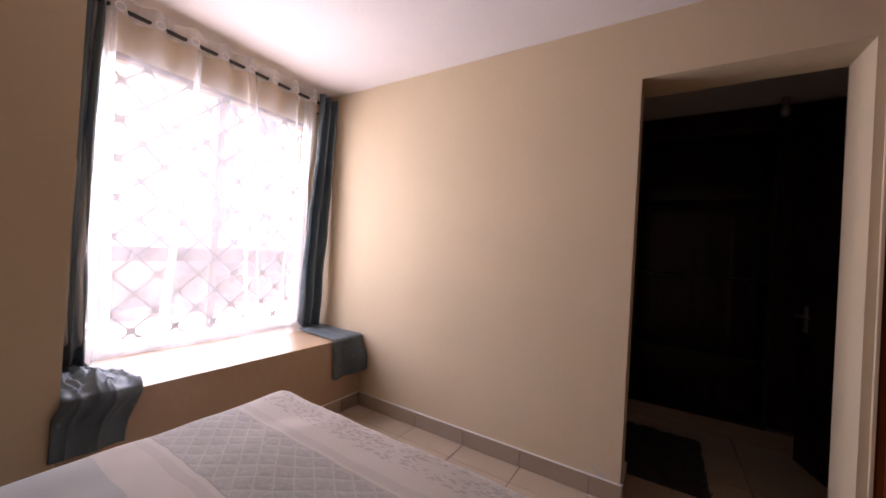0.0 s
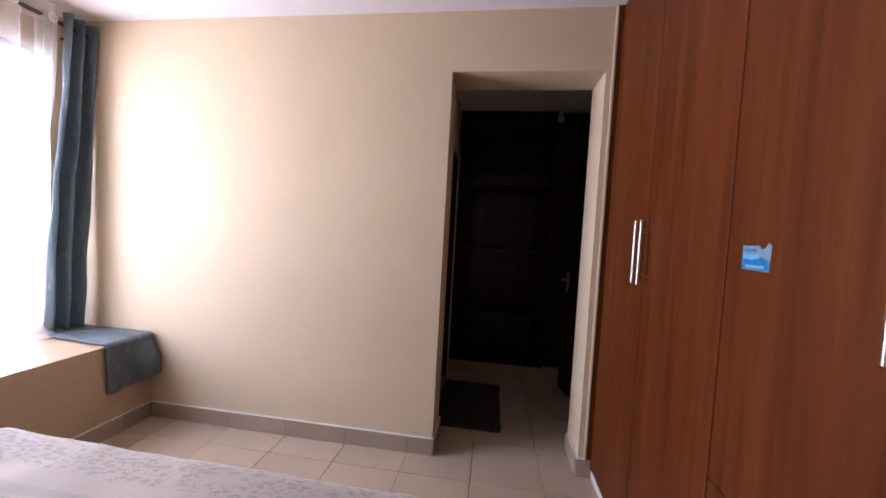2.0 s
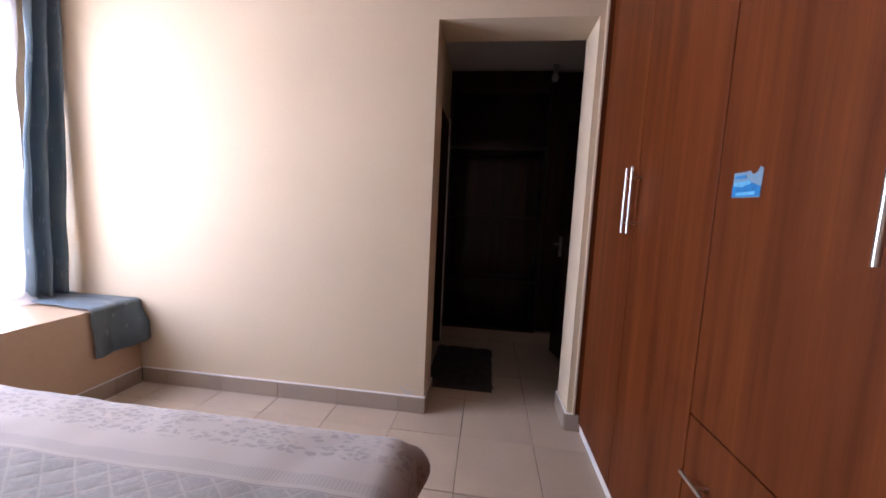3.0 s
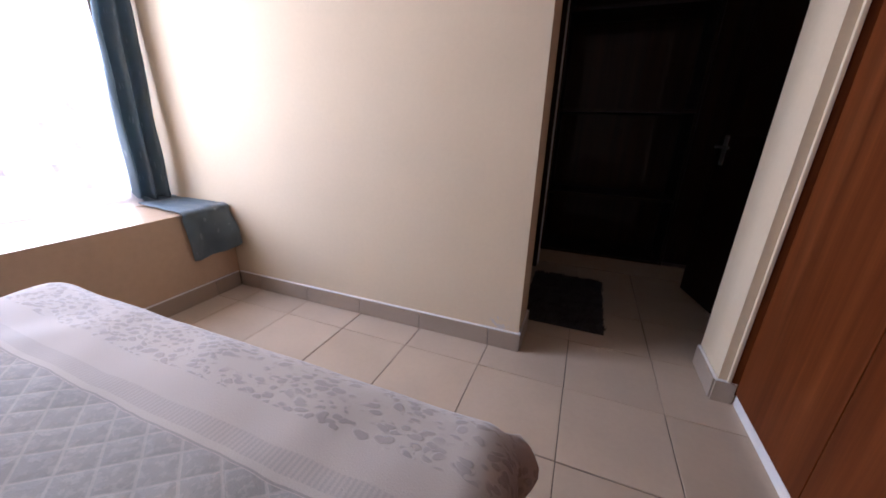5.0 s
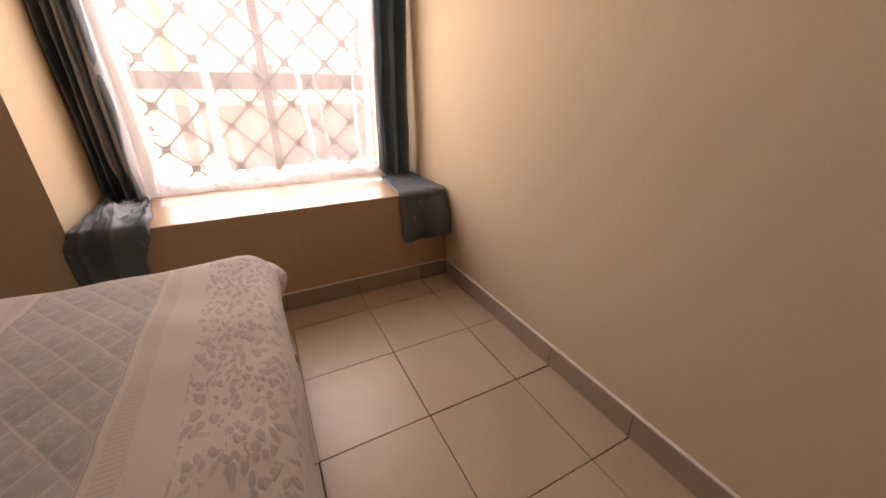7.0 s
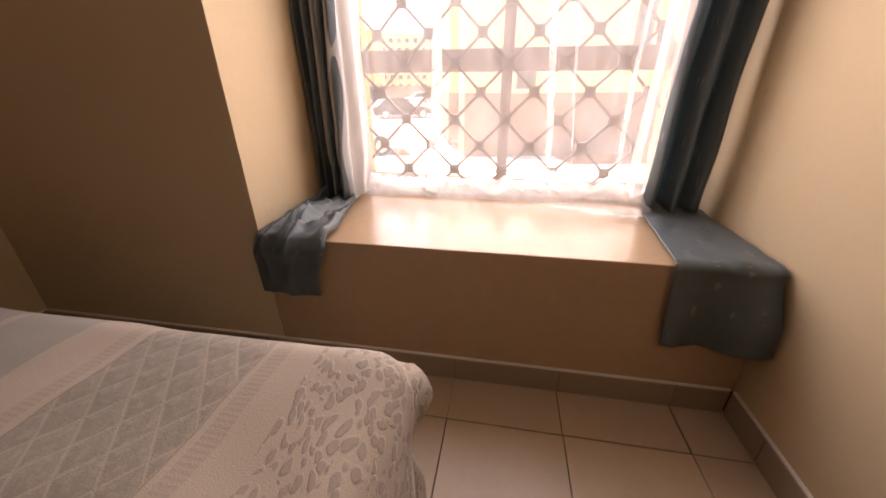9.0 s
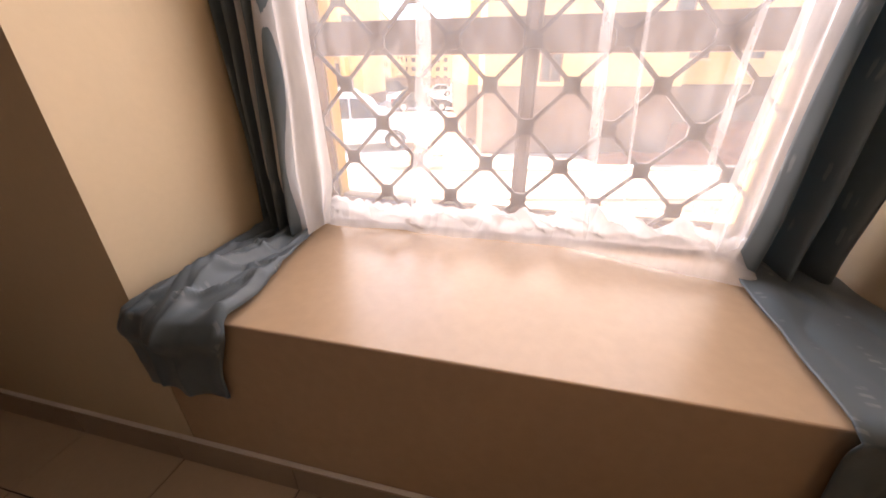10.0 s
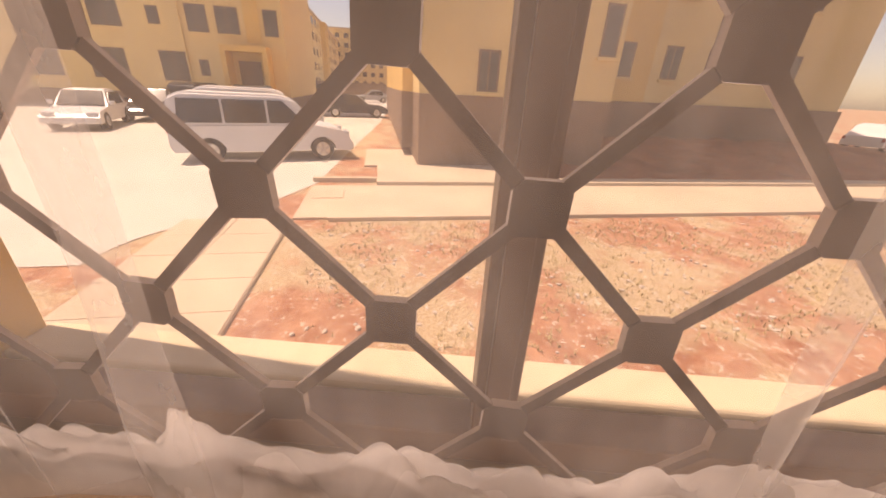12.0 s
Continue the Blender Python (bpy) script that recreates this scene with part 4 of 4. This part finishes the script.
far_block = thing("apartment_building", "distant six-storey cream apartment block at the street's end", "building")
far_block.matrix_world = OUT
part("wall", boxes((-26.0, 8.0, 152, 164, 0.0, 19.5)), M_PLASTER2, far_block)
part("roof", boxes((-26.4, 8.4, 151.6, 164.4, 19.5, 19.9)), M_CONCRETE, far_block)
for s in range(6):
    for k in range(8):
        window_unit(far_block, pose(-16.4 + k * 3.1, 152, 2.0 + s * 3.1, 0, 0, 0), 1.5, 1.5, 1)
fence = thing("boundary_wall", "low grey-brown boundary wall at the street's end", "wall")
fence.matrix_world = OUT
part("panel", boxes((-15.5, 2.0, 76, 76.25, 0.0, 2.2)), M_PLINTH, fence)


# vehicles: length along local x, front towards +x
def prism(bm, side, half, top=1.0, ztop=1.0, zbase=0.0):
    """A side outline carried across; the outline's upper part narrows to top times the half width."""
    rows = []
    for s in (-1, 1):
        rows.append([bm.verts.new((x, s * half * mix(1.0, top, ease((z - zbase) / max(0.01, ztop - zbase))), z)) for x, z in side])
    bm.faces.new(rows[0])
    bm.faces.new(list(reversed(rows[1])))
    for i in range(len(side)):
        j = (i + 1) % len(side)
        bm.faces.new((rows[0][i], rows[1][i], rows[1][j], rows[0][j]))
    return bm


def vehicle(name, label, paint, L, W, Ht, kind_van):
    car = thing(name, label, "car")
    hl, hw = L / 2, W / 2
    belt = 0.56 * Ht
    nose = 0.47 * Ht
    wb = 0.31 * L
    r = 0.33
    hood = 0.26 * L if kind_van else 0.17 * L
    side = [(-hl + 0.08, 0.30), (-hl, 0.45), (-hl + 0.02, belt)]
    side += [(hood, belt), (hl - 0.42, nose + 0.08), (hl - 0.12, nose - 0.10), (hl, 0.50), (hl - 0.04, 0.28)]
    for c in (wb, -wb):
        side += [(c + (r + 0.06) * math.cos(a), 0.30 + (r + 0.06) * math.sin(a)) for a in [math.pi * k / 8 for k in range(0, 9)]]
    bm = prism(bmesh.new(), side, hw, 0.96, belt, 0.5)
    bmesh.ops.bevel(bm, geom=[e for e in bm.edges if abs(e.verts[0].co.y) > hw * 0.5 and abs(e.verts[0].co.y - e.verts[1].co.y) < 0.2 and min(v.co.z for v in e.verts) > 0.42 * Ht], offset=0.05, segments=3, affect="EDGES")
    part("body", bm, paint, car, "", True)
    if kind_van:
        cab = [(-hl + 0.03, belt), (-hl + 0.12, 0.92 * Ht), (-hl + 0.4, Ht), (0.08 * L, 0.985 * Ht), (0.17 * L, 0.93 * Ht), (hood + 0.05, belt)]
    else:
        cab = [(-hl + 0.35, belt), (-hl + 0.95, 0.95 * Ht), (-hl + 1.5, Ht), (0.02 * L, 0.97 * Ht), (hood + 0.05, belt)]
    bm = prism(bmesh.new(), cab, hw * 0.96, 0.80, Ht, belt)
    bmesh.ops.bevel(bm, geom=[e for e in bm.edges if min(v.co.z for v in e.verts) > belt + 0.05], offset=0.06, segments=3, affect="EDGES")
    part("cabin", bm, paint, car, "", True)
    # side glass, wind screen and rear screen, proud of the cabin
    x0, x1 = cab[0][0] + 0.20, hood - 0.15
    cuts = [mix(x0, x1, t) for t in ((0, 0.34, 0.68, 1.0) if kind_van else (0.12, 0.55, 1.0))]
    for s in (-1, 1):
        for a, b in zip(cuts, cuts[1:]):
            zt = belt + 0.80 * (Ht - belt)
            last = b == cuts[-1]
            bm = bmesh.new()
            yb, yt = hw * 0.965, hw * 0.86
            q = [(a + 0.03, yb, belt + 0.05), (b - 0.03, yb, belt + 0.05), (b - (0.62 if last else 0.03), yt, zt), (a + (0.03 if a > cuts[0] else 0.12), yt, zt)]
            vs = [bm.verts.new((x, s * y, z)) for x, y, z in q] + [bm.verts.new((x, s * (y - 0.03), z)) for x, y, z in q]
            for fi in ((0, 1, 2, 3), (7, 6, 5, 4), (0, 4, 5, 1), (1, 5, 6, 2), (2, 6, 7, 3), (3, 7, 4, 0)):
                bm.faces.new([vs[k] for k in fi])
            part("side_window", bm, M_CAR_GLASS, car, "dark tinted side glass")
        bm = boxes((hood - 0.22, hood - 0.10, s * (hw + 0.09) - 0.09, s * (hw + 0.09) + 0.09, belt + 0.06, belt + 0.22), bevel=0.03)
        part("mirror", bm, paint, car, "", True)
        part("headlight", boxes((hl - 0.36, hl - 0.07, s * (hw - 0.24) - 0.17, s * (hw - 0.24) + 0.18, nose - 0.17, nose + 0.0), bevel=0.03), M_LAMP, car, "clear headlight")
        part("tail_light", boxes((-hl - 0.01, -hl + 0.1, s * (hw - 0.09) - 0.07, s * (hw - 0.09) + 0.07, belt - 0.22, belt + (0.25 if kind_van else -0.04)), bevel=0.015), M_TAIL, car, "red tail light")
    bm = bmesh.new()
    (xa, za), (xb, zb) = cab[-2], cab[-1]
    for dx in (0.03, 0.0):
        vs = [bm.verts.new((mix(xa, xb, t) + dx, y, mix(za, zb, t) + dx * 0.6)) for t, y in ((0.06, -hw * 0.72), (0.06, hw * 0.72), (0.94, hw * 0.86), (0.94, -hw * 0.86))]
        bm.faces.new(vs)
    part("windscreen", bm, M_CAR_GLASS, car, "dark windscreen")
    part("rear_window", boxes((cab[0][0] + 0.0, cab[0][0] + 0.02, -hw * 0.7, hw * 0.7, belt + 0.1, belt + 0.62 * (Ht - belt))), M_CAR_GLASS, car) if kind_van else None
    part("bumper", boxes((hl - 0.14, hl + 0.05, -hw * 0.9, hw * 0.9, 0.28, 0.52), bevel=0.04), paint, car, "", True)
    for x in (wb, -wb):
        for s in (-1, 1):
            y0, y1 = s * (hw - 0.21), s * (hw + 0.005)
            ty = part("wheel", tube(bmesh.new(), (x, y0, r), (x, y1, r), r, n=28), M_TYRE, car, "black tyre", True)
            bm = tube(bmesh.new(), (x, y1 - s * 0.02, r), (x, y1 + s * 0.006, r), 0.215, 0.20, 24)
            part("rim", bm, M_STEEL, ty, "silver alloy rim")
            bm = bmesh.new()
            for k in range(5):
                a = math.tau * k / 5
                bm2 = bmesh.new()
                box(bm2, -0.025, 0.025, -0.008, 0.008, 0.03, 0.195)
                bmesh.ops.transform(bm2, verts=bm2.verts, matrix=Matrix.Translation((x, y1 + s * 0.012, r)) @ Matrix.Rotation(a, 4, "Y"))
                me = bpy.data.meshes.new("tmp")
                bm2.to_mesh(me)
                bm.from_mesh(me)
                bm2.free()
                bpy.data.meshes.remove(me)
            part("spokes", bm, M_CAR_SILVER, ty)
    return car


def park(car, u, w, heading):
    """heading: degrees, 0 faces +u."""
    car.matrix_world = OUT @ pose(u, w, 0.012, 0, 0, heading)
    return car


van = park(vehicle("minivan", "white minivan with dark tinted windows parked on concrete", M_CAR_WHITE, 4.75, 1.80, 1.82, True), -3.30, 12.05, 15)
van2 = park(vehicle("minivan", "white minivan parked behind another white minivan", M_CAR_WHITE, 4.75, 1.80, 1.86, True), -4.6, 16.6, 12)
dark = park(vehicle("car", "black saloon car parked beyond the minivans", M_CAR_DARK, 4.5, 1.75, 1.5, False), -1.5, 27.6, 8)
for label, paint, u, w, h, v in (
        ("white hatchback parked before the apartment block", M_CAR_WHITE, -12.0, 18.4, -74, False),
        ("dark car parked before the apartment block", M_CAR_DARK, -11.4, 22.2, -80, False),
        ("dark car parked before the entrance", M_CAR_DARK, -10.4, 25.6, 84, True),
        ("dark saloon parked before the entrance", M_CAR_DARK, -7.3, 25.8, 86, True),
        ("silver car parked far down the street", M_CAR_SILVER, -0.6, 50.0, 190, False),
        ("dark van parked far down the street", M_CAR_DARK, -7.0, 58.0, 5, True)):
    park(vehicle("car", label, paint, 4.4, 1.75, 1.8 if v else 1.48, v), u, w, h)

# Added car fills in for an unidentified bright area past the building.
park(vehicle("car", "white car added for a bright area beyond the building", M_CAR_WHITE, 4.4, 1.75, 1.5, False), 29.0, 17.0, 20)

# dry grass tufts and pale stones scattered over the soil strip
rng = random.Random(21)
gb, sb = bmesh.new(), bmesh.new()
for i in range(5200):
    u, w = rng.uniform(-1.0, 9.5), rng.uniform(2.3, 5.95)
    if u < -1.2 + (5.9 - w) * 0.1 or nz(u * 0.55, w * 0.55, 4) + 0.25 * nz(u * 2, w * 2) < -0.02 and rng.random() < 0.85:
        continue
    for k in range(3):
        a = rng.uniform(0, math.tau)
        h, r = rng.uniform(0.02, 0.07), rng.uniform(0.004, 0.009)
        lean = rng.uniform(0.02, 0.07)
        t = gb.verts.new((u + lean * math.cos(a), w + lean * math.sin(a), h))
        p0 = gb.verts.new((u + r * math.cos(a + 1.6), w + r * math.sin(a + 1.6), 0.0))
        p1 = gb.verts.new((u - r * math.cos(a + 1.6), w - r * math.sin(a + 1.6), 0.0))
        gb.faces.new((p0, p1, t))
for i in range(420):
    u, w = rng.uniform(-1.0, 9.5), rng.uniform(2.2, 5.95)
    s = rng.uniform(0.012, 0.045)
    m = Matrix.Translation((u, w, s * 0.25)) @ pose(0, 0, 0, rng.uniform(-30, 30), rng.uniform(-30, 30), rng.uniform(0, 360)) @ Matrix.Diagonal((s, s * rng.uniform(0.5, 1), s * 0.45, 1))
    bmesh.ops.create_icosphere(sb, subdivisions=1, radius=1.0, matrix=m)
for name, bmx, mt, lab in (("dry_grass", gb, M_STRAW, "straw-coloured dry grass tufts on red soil"), ("gravel", sb, M_LITTER, "pale stones scattered on red soil")):
    o = part(name, bmx, mt)
    o.matrix_world = OUT
    tagged(o, lab, "grass" if "grass" in name else "stones", kind="stuff")

# ---- floor and skirting tiles ----
def piece(name, me, at, parent, turn=0.0, scale=(1, 1, 1)):
    ob = new(name, me)
    ob.parent = parent
    ob.location, ob.rotation_euler, ob.scale = at, (0, 0, turn), scale
    return ob


def block_mesh(name, sx, sy, sz, material, bevel):
    bm = bmesh.new()
    box(bm, -sx / 2, sx / 2, -sy / 2, sy / 2, -sz, 0.0)
    top = [e for e in bm.edges if all(v.co.z > -1e-6 for v in e.verts)]
    bmesh.ops.bevel(bm, geom=top, offset=bevel, segments=1, affect="EDGES")
    me = bpy.data.meshes.new(name)
    bm.to_mesh(me)
    bm.free()
    me.materials.append(material)
    return me


rng = random.Random(3)
tile_me = block_mesh("tile", 0.3968, 0.3968, 0.009, M_TILE, 0.0015)
cut = {}
for i in range(-1, 9):
    for j in range(-8, 6):
        x0, y0 = 0.204 + 0.4 * i, -0.192 + 0.4 * (j - 0)
        x1, y1 = x0 + 0.4, y0 + 0.4
        a, b, c, d = max(x0, 0.0), min(x1, 3.16), max(y0, -3.0), min(y1, 1.37)
        if b - a < 0.03 or d - c < 0.03 or a > 2.95 and (c < 0.2) or (b < 1.9 and c > 0.05):
            continue
        if c < 0.0 < d and b < 1.9:
            d = 0.0
        me = tile_me
        if b - a < 0.399 or d - c < 0.399:
            key = (round(b - a, 3), round(d - c, 3))
            if key not in cut:
                cut[key] = block_mesh("tile", key[0] - 0.0032, key[1] - 0.0032, 0.009, M_TILE, 0.0015)
            me = cut[key]
        t = piece("tile", me, ((a + b) / 2 + rng.uniform(-.0011, .0011), (c + d) / 2 + rng.uniform(-.0011, .0011), rng.uniform(-0.0006, 0.0004)), floor, radians(rng.uniform(-0.12, 0.12)))

skirt = structure("baseboard", boxes((0.002, 1.955, -0.004, -0.0005, 0.0, 0.094), (0.0005, 0.004, -2.998, -0.004, 0.0, 0.094)), M_GROUT, "grey-beige tile skirting along the walls", "skirting")


def run(p0, p1, joints, normal):
    """Skirting pieces from p0 to p1 on one wall, cut at the given distances."""
    p0, p1 = Vector((*p0, 0)), Vector((*p1, 0))
    along = (p1 - p0).normalized()
    total = (p1 - p0).length
    cuts = [0.0] + [j for j in joints if 0.02 < j < total - 0.02] + [total]
    for a, b in zip(cuts, cuts[1:]):
        bm = boxes((-(b - a) / 2 + 0.0015, (b - a) / 2 - 0.0015, 0.0, 0.011, 0.001, rng.uniform(0.0985, 0.1015)), bevel=0.0015)
        ob = part("tile", bm, M_SKIRT, skirt)
        mid = p0 + along * (a + b) / 2
        ob.location = mid + Vector((*normal, 0)) * 0.0042
        nrm = Vector((*normal, 0))
        ob.rotation_euler = (0, 0, math.atan2(along.y, along.x) if along.cross(nrm).z > 0 else math.atan2(-along.y, -along.x))
    cap = part("mortar_bead", boxes((-total / 2, total / 2, -0.0035, 0.009, 0.1018, 0.1065), bevel=0.0015), M_WHITE, skirt, "pale bead of filler along the top of the tiles")
    cap.location, cap.rotation_euler = p0 + along * total / 2 + nrm * 0.0042, ob.rotation_euler


run((0.016, 0.0), (1.968, 0.0), [0.185 + 0.4 * k for k in range(6)], (0, -1))
run((0.0, -0.016), (0.0, -2.998), [0.176 + 0.4 * k for k in range(8)], (1, 0))
run((1.957, 0.0), (1.957, 0.265), [], (1, 0))
run((2.812, 0.0), (2.812, 0.265), [], (-1, 0))
run((2.800, 0.0), (2.880, 0.0), [], (0, -1))
run((0.016, -3.0), (0.9, -3.0), [0.35], (0, 1))
